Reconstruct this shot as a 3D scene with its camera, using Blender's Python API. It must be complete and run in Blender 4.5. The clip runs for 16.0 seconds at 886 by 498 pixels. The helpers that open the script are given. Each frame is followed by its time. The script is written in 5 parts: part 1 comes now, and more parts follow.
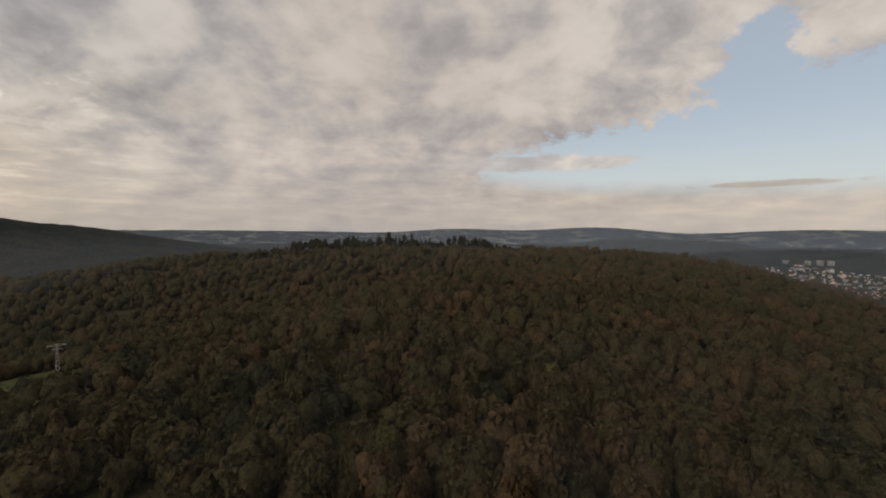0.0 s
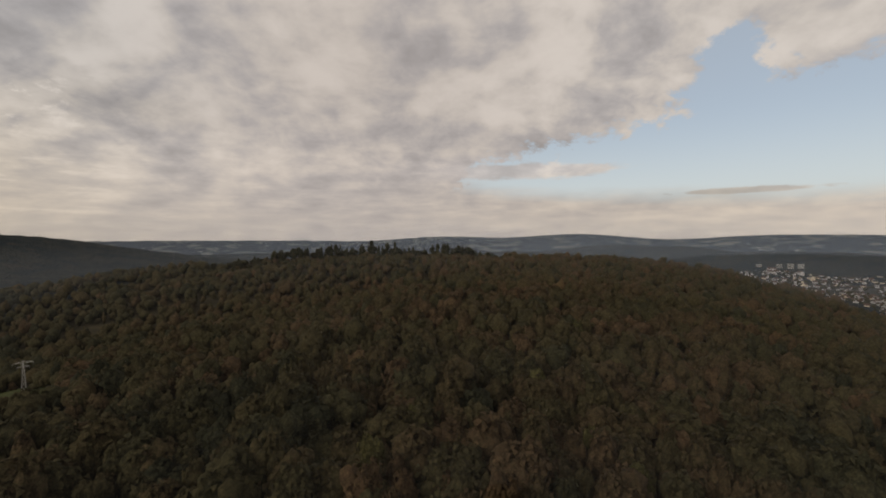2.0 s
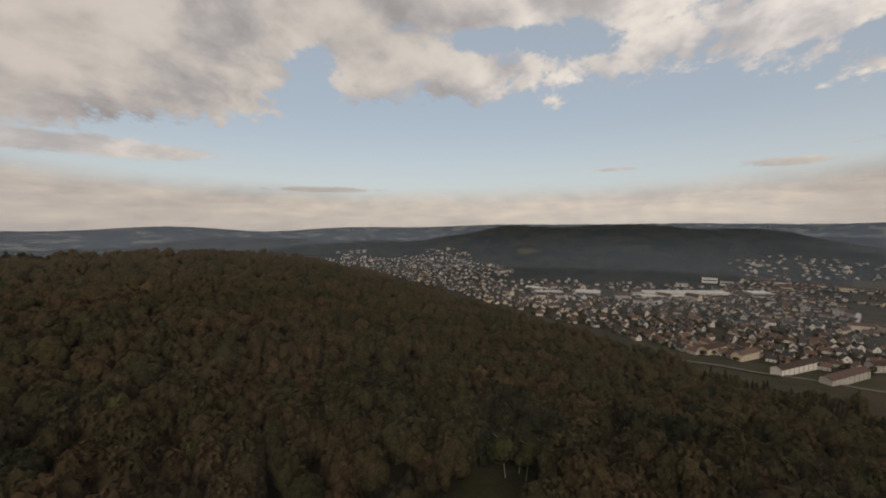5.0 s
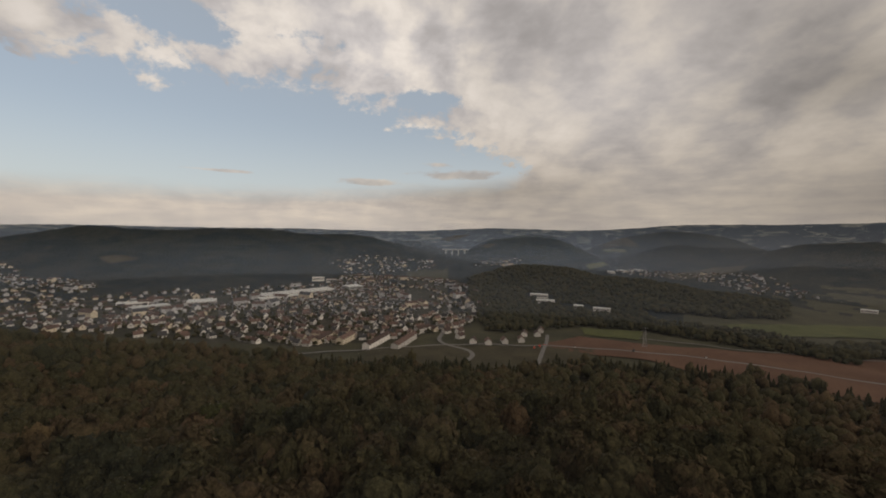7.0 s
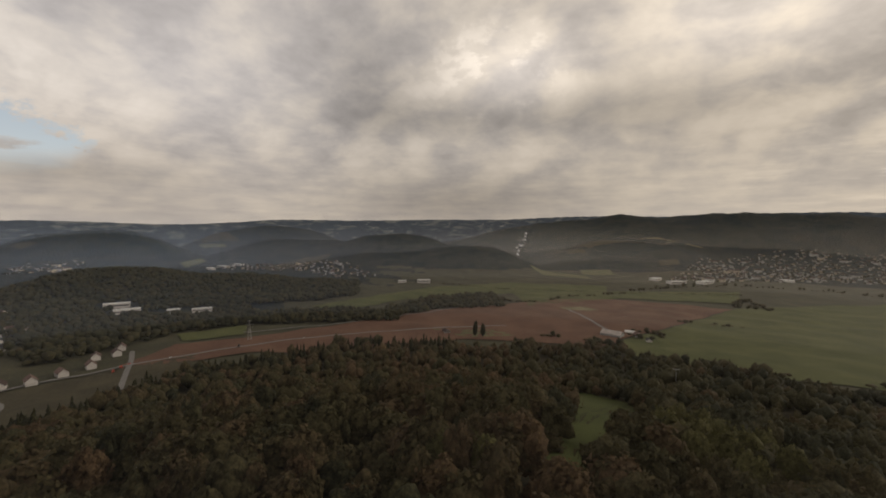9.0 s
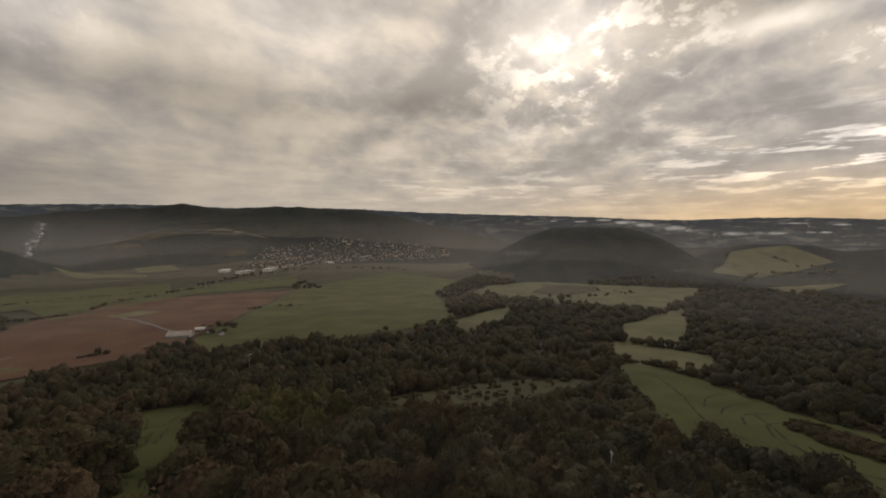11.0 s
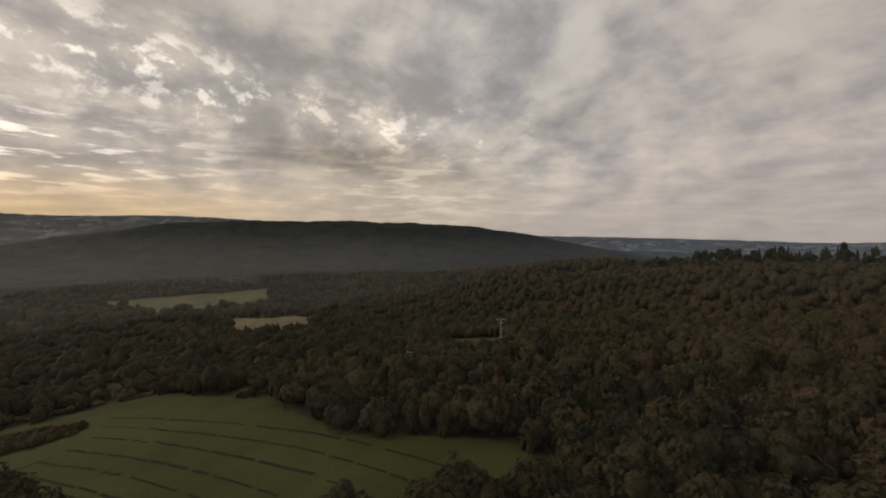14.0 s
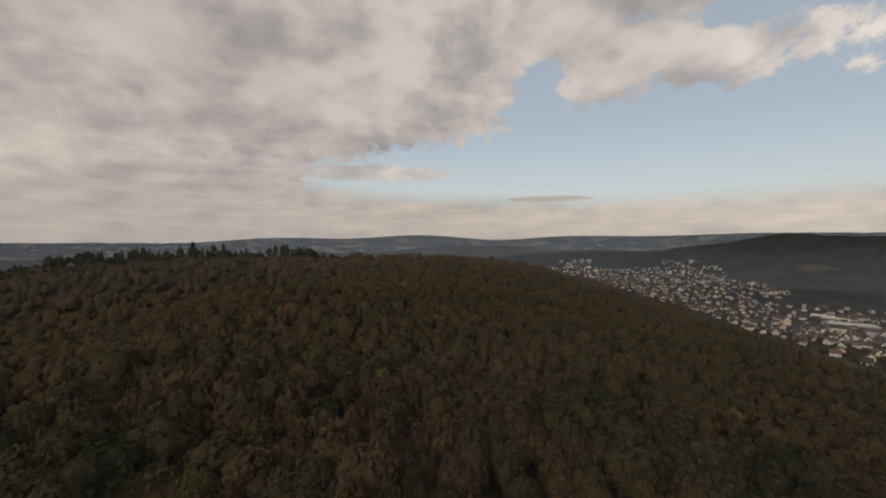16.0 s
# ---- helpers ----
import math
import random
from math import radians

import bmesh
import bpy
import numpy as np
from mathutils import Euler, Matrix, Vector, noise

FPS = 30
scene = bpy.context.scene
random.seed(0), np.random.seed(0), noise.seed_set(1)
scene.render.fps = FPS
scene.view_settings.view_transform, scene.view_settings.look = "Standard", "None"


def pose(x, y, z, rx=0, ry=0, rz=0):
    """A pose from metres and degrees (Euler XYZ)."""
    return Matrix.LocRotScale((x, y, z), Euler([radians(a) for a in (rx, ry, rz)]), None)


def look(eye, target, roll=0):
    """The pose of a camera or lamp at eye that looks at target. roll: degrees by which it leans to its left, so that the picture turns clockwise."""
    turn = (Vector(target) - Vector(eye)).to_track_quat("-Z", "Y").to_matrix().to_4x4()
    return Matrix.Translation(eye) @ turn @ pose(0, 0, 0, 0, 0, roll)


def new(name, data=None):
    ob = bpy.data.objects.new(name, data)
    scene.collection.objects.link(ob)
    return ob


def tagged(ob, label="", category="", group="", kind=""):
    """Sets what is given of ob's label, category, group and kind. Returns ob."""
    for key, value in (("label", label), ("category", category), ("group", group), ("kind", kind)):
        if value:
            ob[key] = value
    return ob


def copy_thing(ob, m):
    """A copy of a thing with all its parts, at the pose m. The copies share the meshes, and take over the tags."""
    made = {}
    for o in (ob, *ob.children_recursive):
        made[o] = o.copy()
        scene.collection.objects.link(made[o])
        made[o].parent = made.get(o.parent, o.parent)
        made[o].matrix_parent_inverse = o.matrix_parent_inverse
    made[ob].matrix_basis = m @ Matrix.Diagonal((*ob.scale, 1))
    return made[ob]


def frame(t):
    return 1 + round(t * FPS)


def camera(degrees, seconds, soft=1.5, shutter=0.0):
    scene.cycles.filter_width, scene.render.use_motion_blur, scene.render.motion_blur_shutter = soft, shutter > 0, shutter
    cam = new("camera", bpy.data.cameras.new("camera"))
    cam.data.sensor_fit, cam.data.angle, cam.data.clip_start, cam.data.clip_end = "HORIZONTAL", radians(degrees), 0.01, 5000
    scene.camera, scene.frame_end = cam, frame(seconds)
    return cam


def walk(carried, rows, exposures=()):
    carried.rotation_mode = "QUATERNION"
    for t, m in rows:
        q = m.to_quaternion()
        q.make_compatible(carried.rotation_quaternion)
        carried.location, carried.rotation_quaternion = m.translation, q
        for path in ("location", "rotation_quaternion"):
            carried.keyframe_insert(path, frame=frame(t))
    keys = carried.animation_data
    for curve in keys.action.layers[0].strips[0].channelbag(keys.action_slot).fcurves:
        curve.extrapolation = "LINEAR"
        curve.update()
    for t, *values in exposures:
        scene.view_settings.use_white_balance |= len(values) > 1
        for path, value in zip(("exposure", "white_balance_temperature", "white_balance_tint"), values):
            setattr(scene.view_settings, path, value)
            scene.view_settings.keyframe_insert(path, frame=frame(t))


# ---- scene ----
# ---- camera: it hovers over a wooded hill and turns once round ----
cam = camera(95.0, 16.0, soft=1.85)
ROWS = [
    (0.0, -0.00, -3.10, -0.46), (0.5, 0.55, -2.67, -0.24), (1.0, 1.02, -2.61, -0.19), (1.5, 0.39, -2.23, -0.08),
    (2.0, -2.34, -1.97, 0.09), (2.5, -7.18, -1.95, 0.03), (3.0, -14.73, -1.94, -0.05), (3.5, -23.94, -2.10, -0.03),
    (4.0, -33.70, -2.42, 0.00), (4.5, -43.99, -2.80, 0.05), (5.0, -54.78, -3.12, 0.10), (5.5, -66.06, -3.28, 0.10),
    (6.0, -78.29, -3.23, 0.16), (6.5, -91.86, -2.83, -0.51), (7.0, -105.29, -2.14, -0.98), (7.5, -117.76, -2.43, -0.62),
    (8.0, -130.50, -2.67, -0.39), (8.5, -143.78, -2.55, -0.50), (9.0, -157.69, -2.24, -0.52), (9.5, -171.82, -2.31, -0.48),
    (10.0, -185.79, -2.52, -0.45), (10.5, -199.73, -2.77, -0.42), (11.0, -213.78, -2.99, -0.39), (11.5, -228.09, -3.06, -0.34),
    (12.0, -242.80, -3.16, -0.13), (12.5, -258.15, -3.31, -0.25), (13.0, -274.04, -3.11, -0.53), (13.5, -290.88, -3.08, -0.49),
    (14.0, -307.72, -2.64, -0.71), (14.5, -325.35, -2.20, -0.54), (15.0, -344.39, -2.08, -0.10), (15.5, -363.90, -2.10, 0.08),
    (16.0, -384.01, -1.85, 0.05),
]


def turned(yaw, pitch, roll):
    return pose(0, 0, 180, 90 + pitch, 0, yaw) @ pose(0, 0, 0, 0, 0, -roll)


walk(cam, [(t, turned(yaw, pitch, roll)) for t, yaw, pitch, roll in ROWS],
     exposures=[(0.0, 0.08), (3.0, 0.08), (5.5, 0.02), (7.5, -0.02), (8.5, 0.07), (9.0, 0.13), (10.2, 0.10), (11.5, 0.0), (13.0, -0.03), (14.5, -0.05), (16.0, 0.02)])

# ---- sky and sun ----
SUN_AZ, SUN_EL = 131.0, 27.0


def aim(az, el):
    a, e = radians(az), radians(el)
    return Vector((-math.sin(a) * math.cos(e), math.cos(a) * math.cos(e), math.sin(e)))


class Nodes:
    """Short ways to write node trees."""

    def __init__(self, tree):
        self.tree = tree
        tree.nodes.clear()

    def add(self, kind, **values):
        n = self.tree.nodes.new(kind)
        for key, v in values.items():
            if key in n.inputs:
                self.put(n.inputs[key], v)
            else:
                setattr(n, key, v)
        return n

    def put(self, socket, v):
        if isinstance(v, bpy.types.NodeSocket):
            self.tree.links.new(v, socket)
        else:
            socket.default_value = v

    def math(self, op, a, b=0.0, c=0.0, clamp=False):
        n = self.tree.nodes.new("ShaderNodeMath")
        n.operation, n.use_clamp = op, clamp
        for s, v in zip(n.inputs, (a, b, c)):
            self.put(s, v)
        return n.outputs[0]

    def vec(self, op, a, b=(0, 0, 0)):
        n = self.tree.nodes.new("ShaderNodeVectorMath")
        n.operation = op
        self.put(n.inputs[0], a), self.put(n.inputs[1], b)
        return n.outputs["Value" if op in ("DOT_PRODUCT", "LENGTH") else "Vector"]

    def span(self, v, lo, hi, a=0.0, b=1.0, smooth=True):
        n = self.tree.nodes.new("ShaderNodeMapRange")
        n.interpolation_type = "SMOOTHSTEP" if smooth else "LINEAR"
        for s, x in zip(n.inputs, (v, lo, hi, a, b)):
            self.put(s, x)
        return n.outputs[0]

    def noise(self, vector, scale, detail=4.0, rough=0.55, warp=0.0):
        n = self.add("ShaderNodeTexNoise", Vector=vector, Scale=scale, Detail=detail, Roughness=rough, Distortion=warp)
        return n.outputs["Fac"]

    def mix(self, f, a, b):
        n = self.tree.nodes.new("ShaderNodeMix")
        n.data_type = "RGBA"
        self.put(n.inputs[0], f), self.put(n.inputs[6], a), self.put(n.inputs[7], b)
        return n.outputs[2]

    def ramp(self, f, stops):
        n = self.tree.nodes.new("ShaderNodeValToRGB")
        e = n.color_ramp.elements
        while len(e) < len(stops):
            e.new(0.5)
        for el, (p, c) in zip(e, stops):
            el.position, el.color = p, (*c, 1)
        self.put(n.inputs[0], f)
        return n.outputs[0]


def build_sky():
    world = bpy.data.worlds.new("sky")
    scene.world = world
    world.use_nodes = True
    k = Nodes(world.node_tree)
    sky = k.add("ShaderNodeTexSky", sky_type="NISHITA", sun_disc=False, sun_elevation=radians(SUN_EL), sun_rotation=radians(-SUN_AZ),
                altitude=300.0, air_density=1.0, dust_density=2.5, ozone_density=1.2)
    way = k.vec("NORMALIZE", k.add("ShaderNodeTexCoord").outputs["Generated"])
    part = k.add("ShaderNodeSeparateXYZ", Vector=way)
    up = part.outputs["Z"]
    lift = k.math("ADD", k.math("MAXIMUM", up, 0.0), 0.44)
    flat = k.add("ShaderNodeCombineXYZ", X=k.math("DIVIDE", part.outputs["X"], lift), Y=k.math("DIVIDE", part.outputs["Y"], lift), Z=3.0).outputs[0]

    def near(az, el, wide):
        c = k.vec("DOT_PRODUCT", way, tuple(aim(az, el)))
        return k.math("EXPONENT", k.math("DIVIDE", k.math("SUBTRACT", c, 1.0), 1 - math.cos(radians(wide))))

    def total(*terms):
        out = 0.0
        for weight, t in terms:
            out = k.math("MULTIPLY_ADD", t, weight, out)
        return out

    turn = k.math("MULTIPLY", k.math("ARCTAN2", k.math("MULTIPLY", part.outputs["X"], -1.0), part.outputs["Y"]), 57.29578)
    rise = k.math("MULTIPLY", k.math("ARCSINE", up), 57.29578)

    def bank(az, el, wide, high, power=2.0):
        """A soft oval of the sky, by azimuth, elevation and half sizes in degrees."""
        u = k.math("ABSOLUTE", k.math("DIVIDE", k.math("WRAP", k.math("SUBTRACT", turn, az), 180.0, -180.0), wide))
        v = k.math("ABSOLUTE", k.math("DIVIDE", k.math("SUBTRACT", rise, el), high))
        return k.math("EXPONENT", k.math("MULTIPLY", k.math("ADD", k.math("POWER", u, power), k.math("POWER", v, power)), -1.0))

    def both(a, b, share):
        return total((1.38 * (1 - share), a), (1.38 * share, b), (-0.19, 1.0))

    # cloud forms lie in one flat layer, so that they close up towards the horizon
    curl = k.vec("SUBTRACT", k.add("ShaderNodeTexNoise", Vector=flat, Scale=2.3, Detail=3.0, Roughness=0.55).outputs["Color"], (0.5, 0.5, 0.5))
    layer = k.vec("ADD", flat, k.vec("MULTIPLY", curl, (0.13, 0.13, 0.0)))
    sunward = aim(SUN_AZ, 0) * 0.09
    big = k.noise(layer, 1.45, 3, 0.5)
    heap = k.noise(layer, 3.9, 7, 0.54)
    mid = total((1.55, heap), (-0.275, 1.0))
    fine = total((1.5, k.noise(layer, 12.0, 5, 0.6)), (-0.25, 1.0))
    tiny = k.noise(layer, 36.0, 4, 0.6)
    lit = k.math("SUBTRACT", heap, k.noise(k.vec("ADD", layer, tuple(sunward)), 3.9, 4, 0.54))
    smooth = total((1.0, bank(-160, 14, 32, 20, 4)), (0.6, bank(165, 14, 20, 20, 4)), (0.9, bank(-122, 14, 14, 18, 4)), (0.6, bank(10, 15, 26, 18, 4)))
    streak = k.noise(k.vec("MULTIPLY", way, (8, 8, 58)), 1.0, 6, 0.58, 0.15)
    wisp = k.noise(k.vec("MULTIPLY", way, (16, 16, 60)), 1.0, 5, 0.6, 0.3)

    # the blue opening over the town: its upper and lower edge, by azimuth
    def edge(stops, outside):
        rows = [(180, outside)] + stops + [(-180, outside)]
        ramp = k.ramp(k.math("DIVIDE", k.math("SUBTRACT", 180.0, turn), 360.0), [((180 - az) / 360, (el / 40 + 0.5,) * 3) for az, el in rows])
        return k.math("MULTIPLY", k.math("SUBTRACT", k.add("ShaderNodeSeparateColor", Color=ramp).outputs[0], 0.5), 40.0)

    top = edge([(5, -12), (-3, 5.5), (-9, 9.8), (-23, 12), (-30, 14), (-37, 16), (-42, 16.8), (-52, 17.6), (-63, 17.9), (-75, 19), (-80, 17.6), (-90, 18), (-97, 15.4), (-106, 13.6), (-113, 10.9), (-118, 8.5), (-126, -12)], -20)
    base = edge([(4, 14), (-2, 7.6), (-9, 6.0), (-23, 5.0), (-44, 4.2), (-65, 4.3), (-80, 4.6), (-92, 5.2), (-99, 5.7), (-106, 6.2), (-115, 7.2), (-122, 14)], 15)
    gaps = total((1.5, bank(-37, 20.5, 4, 4.2)), (1.7, bank(-62, 24.3, 12, 2.2)), (0.9, bank(-47, 26, 6, 2)), (1.2, bank(-104, 18, 6, 1.5)), (0.8, bank(-117, 16.6, 4, 1.2)), (0.7, bank(-75, 22, 5, 1.2)), (0.7, bank(-98, 21, 6, 1.2)), (0.9, bank(-86, 24, 14, 2.0)), (0.4, bank(-111, 27, 5, 2)))
    over = k.math("SUBTRACT", total((1 / 2.6, k.math("SUBTRACT", rise, top)), (2.4, k.math("SUBTRACT", mid, 0.5)), (2.6, k.math("SUBTRACT", fine, 0.5)), (1.6, k.math("SUBTRACT", tiny, 0.5))), k.math("MULTIPLY", gaps, 2.0))
    under = total((1 / 1.1, k.math("SUBTRACT", base, rise)), (1.5, k.math("SUBTRACT", streak, 0.5)))
    lens = total((1.1, bank(-14, 8.6, 13, 1.25)), (1.0, bank(-38, 5.0, 9, 0.42)), (0.8, bank(-77, 7.3, 4.5, 0.25)), (0.9, bank(-95.5, 6.9, 6, 0.6)), (0.8, bank(-108, 8.2, 8, 0.9)), (0.6, bank(-104.3, 9.6, 3, 0.4)), (1.2, k.math("SUBTRACT", wisp, 0.5)))
    cover = k.math("MAXIMUM", k.math("MAXIMUM", k.span(over, -0.35, 0.6), k.span(under, -1.5, 1.5)), k.span(lens, 0.35, 0.75, 0.0, 0.85))
    # light and shade of the cloud layer
    calm = k.math("MULTIPLY", k.span(rise, 1.0, 13.0, 0.25, 1.0), k.math("MULTIPLY_ADD", smooth, -0.30, 1.0))
    grain = total((0.20, k.math("SUBTRACT", fine, 0.5)), (0.08, k.math("SUBTRACT", tiny, 0.5)))
    body = total((0.75, k.math("SUBTRACT", big, 0.5)), (0.30, k.math("SUBTRACT", mid, 0.5)), (1.1, lit), (1.0, k.math("MULTIPLY", grain, k.math("MULTIPLY_ADD", smooth, -0.75, 1.0))))
    low_bands = k.math("MULTIPLY", k.span(rise, 3.0, 16.0, 0.34, 0.08), k.math("SUBTRACT", streak, 0.5))
    body = total((1.0, k.math("MULTIPLY", body, calm)), (1.0, low_bands), (0.5, 1.0))
    shade = k.span(body, 0.17, 0.83, 0.65, 1.26)
    crack = k.span(total((0.35, mid), (0.55, fine), (0.1, tiny)), 0.51, 0.61)
    glow = total((0.07, near(SUN_AZ - 15, 20, 45)), (0.17, near(-80, 25, 26)), (0.04, bank(60, 5, 22, 7)), (0.27, bank(-168, 22.0, 8, 4.5)), (-0.09, bank(-147, 19, 6, 6)), (0.08, bank(-120, 16, 15, 6)), (0.12, bank(-98, 23, 12, 7)), (-0.06, bank(-117, 25, 7, 6)), (0.08, bank(166, 23, 12, 7)), (0.10, bank(151, 24, 15, 7)), (-0.17, bank(113, 25, 10, 2.6)), (0.28, bank(107, 21.3, 5, 1.1)), (-0.08, bank(86, 24, 13, 5)), (-0.08, bank(171, 15, 16, 6)), (-0.13, bank(148, 16.5, 9, 1.7)), (0.16, bank(137, 12.3, 8, 1.2)), (-0.03, near(135, 10, 45)), (0.05, near(-118, 22, 14)),
                 (0.72, bank(131.5, 24.0, 8.5, 5.0)), (0.03, bank(25, 8, 22, 5)), (0.02, bank(50, 22, 20, 9)), (-0.04, bank(9, 20, 22, 10)), (0.16, bank(-14, 8.9, 13, 1.6)), (-0.05, bank(-50, 24, 14, 6)), (-0.06, bank(-112, 18, 10, 8)), (-0.09, bank(-170, 5, 15, 5)), (0.04, bank(46, 6, 14, 6)), (-0.10, bank(-157, 4, 13, 4)), (0.08, bank(-130, 20, 14, 9)), (-0.19, bank(68, 9.5, 13, 2.0)), (0.16, bank(55, 13.4, 7, 1.6)), (-0.02, bank(40, 24, 16, 6)), (-0.04, bank(41, 19, 8, 5)), (-0.07, bank(36, 14, 9, 2.2)), (-0.10, bank(54, 7.2, 6, 0.9)),
                 (-0.10, bank(-160, 15.5, 18, 2.6)), (-0.06, bank(176, 16, 20, 3)), (-0.05, near(-146, 10, 18)), (-0.13, bank(-36, 4.9, 5.5, 0.6)), (-0.10, bank(-106, 6.2, 13, 1.2)), (0.05, bank(-66, 1.6, 44, 2.2, 4)), (-0.08, bank(-114, 5, 13, 5, 3)), (-0.10, bank(52, 7, 16, 6)), (-0.04, bank(-125, 13, 10, 8)), (0.20, bank(167, 25, 13, 7)))
    torn = total((1.0, k.math("MULTIPLY", crack, total((0.45, bank(127, 22, 13, 8)), (0.42, bank(92, 18, 10, 4)), (0.36, bank(78, 15.5, 9, 3)), (0.30, bank(55, 13.5, 12, 3)), (0.12, bank(-165, 22, 9, 5))))),
                 (1.0, k.math("MULTIPLY", k.span(streak, 0.51, 0.61), total((0.70, bank(101, 8.0, 15, 3.4)), (0.16, bank(138, 6, 18, 3)), (0.14, bank(58, 6, 16, 4))))))
    bright = k.math("MULTIPLY", shade, total((1.0, glow), (1.0, torn), (0.45, 1.0)))
    tint = k.mix(k.span(up, 0.0, 0.30), (1.10, 0.965, 0.83, 1), (1.055, 0.98, 0.925, 1))
    tint = k.mix(total((0.9, near(150, 12, 60))), tint, (1.13, 0.985, 0.81, 1))
    warm = k.math("MULTIPLY", near(100, 2, 30), k.span(up, 0.0, 0.15, 1.0, 0.0))
    tint = k.mix(warm, tint, (1.50, 1.06, 0.60, 1))
    tint = k.mix(k.math("MULTIPLY", near(58, 3, 18), 0.6), tint, (1.22, 1.03, 0.76, 1))
    tint = k.mix(k.math("MULTIPLY", near(42, 24, 16), 0.7), tint, (1.01, 0.985, 0.975, 1))
    tint = k.mix(k.math("MULTIPLY", near(8, 14, 30), 0.6), tint, (1.085, 0.97, 0.905, 1))
    # lit flanks are cream, shaded undersides lilac grey
    tint = k.vec("MULTIPLY", tint, k.mix(k.span(body, 0.38, 0.62), (0.985, 0.99, 1.025, 1), (1.02, 1.0, 0.965, 1)))
    cloud = k.vec("SCALE", tint)
    k.put(cloud.node.inputs["Scale"], k.math("MULTIPLY", bright, 10.0))
    thin = k.mix(k.span(rise, 3.0, 15.0, 0.75, 0.55), sky.outputs[0], k.mix(k.span(rise, 4.0, 17.0), (6.0, 6.2, 6.1, 1), (5.2, 5.5, 5.6, 1)))
    paint = k.mix(cover, thin, cloud)
    out = k.add("ShaderNodeBackground", Color=paint, Strength=0.1)
    k.add("ShaderNodeOutputWorld", Surface=out.outputs[0])


build_sky()
sun = new("sun", bpy.data.lights.new("sun", "SUN"))
sun.data.energy, sun.data.angle, sun.data.color = 1.1, radians(18), (1.0, 0.92, 0.80)
sun.matrix_world = look(aim(SUN_AZ, SUN_EL) * 3000, (0, 0, 0))
tagged(sun, "sun veiled by thin cloud", "sun", kind="structure")

# ---- the lie of the land ----
EYE = 180.0          # height of the camera over the valley's datum
REACH = 4900.0

def wave(x, y, size, seed):
    """Smooth noise of about -1 to 1, from crossing sine waves of about that size in metres."""
    r = np.random.RandomState(seed)
    out = 0.0
    for k in range(7):
        a, p, s = r.uniform(0, 6.283), r.uniform(0, 6.283), size * r.uniform(0.6, 1.6)
        out = out + np.sin((x * np.cos(a) + y * np.sin(a)) * 6.283 / s + p + 0.9 * np.sin((y * np.cos(a) - x * np.sin(a)) * 4.1 / s + k))
    return out / 3.2

# the hill under the camera and the wooded summit: x, y, height, half widths, turn
NEAR = [(84, -142, 65, 200, 267, -4.22), (-180, 853, 120, 747, 237, 0.22), (440, 800, 10, 230, 230, 0), (86, 362, 113, 744, 346, 3.9), (600, 760, 17, 170, 210, 0), (230, 880, -8, 120, 150, 0), (-560, 790, 7, 170, 200, 0)]
# hills round the valley: azimuth, distance, crest over the camera, half width across, half width in depth
HILLS = [(-76.5, 2450, 1, 1200, 520), (-118.5, 1480, -119, 210, 200), (-128, 1410, -143, 230, 190), (-138, 1330, -160, 230, 170), (-117, 3100, -6, 430, 380), (-151, 2650, -12, 420, 380),
         (171, 3650, 150, 1950, 640), (126.5, 2050, 10, 410, 360), (66, 2650, 46, 1650, 560), (-44, 2750, -92, 620, 560), (107, 2700, -70, 300, 500),
         (-135, 3700, 40, 600, 400), (-161, 2250, -72, 290, 270), (-139, 3000, -50, 480, 380), (-100, 3400, -70, 330, 380), (178, 2750, -42, 400, 420), (-28, 3300, -80, 700, 500)]

# the crest line of the far uplands, as waves round the horizon
RIM = [(243.0, 0.0), (-104.1, 22.9), (5.5, -10.9), (-18.6, -10.3), (4.2, -11.0), (8.7, -1.5), (3.3, -6.6), (3.6, -2.6), (0.7, -0.5), (-2.9, 2.9), (-2.7, -0.1), (-5.1, -4.5), (-2.2, -0.4), (5.6, -3.5), (3.4, 2.4), (-0.7, 4.9), (5.0, 2.2), (1.6, -1.0), (1.0, 0.7), (0.8, -4.6), (2.0, -2.9), (1.1, -0.6)]

def height(x, y):
    """Height of the ground in metres over the datum."""
    x, y = np.asarray(x, float), np.asarray(y, float)
    d, a = np.hypot(x, y), np.arctan2(-x, y)
    near = 0.0
    for x0, y0, h, sx, sy, th in NEAR:
        u, v = (x - x0) * np.cos(th) + (y - y0) * np.sin(th), (y - y0) * np.cos(th) - (x - x0) * np.sin(th)
        near = near + h * np.exp(-(u / sx) ** 2 - (v / sy) ** 2)
    lumps = (np.clip(near, 0, None) / 1.0) ** 4
    rough = wave(x, y, 560, 13) * 1.2 + wave(x, y, 260, 4) * 0.3
    for az, dist, top, across, deep in HILLS:
        b = radians(az)
        u = (-x * np.cos(b) - y * np.sin(b)) / across
        v = (-x * np.sin(b) + y * np.cos(b) - dist) / deep
        lumps = lumps + ((top + 178) * np.exp(-u ** 4 * 0.7 - u ** 2 * 0.3 - v ** 2) * (1 + (0.07 if az == -76.5 else 0.05) * rough)) ** 4
    rim = sum(c * np.cos(k * a) + q * np.sin(k * a) for k, (c, q) in enumerate(RIM))
    lumps = lumps + (np.clip(rim, 5, None) * np.exp(-((d - 4650) / 420) ** 2)) ** 4
    return EYE - 178 + lumps ** 0.25 + wave(x, y, 90, 5) * np.clip(d / 900, 0.3, 1.2)



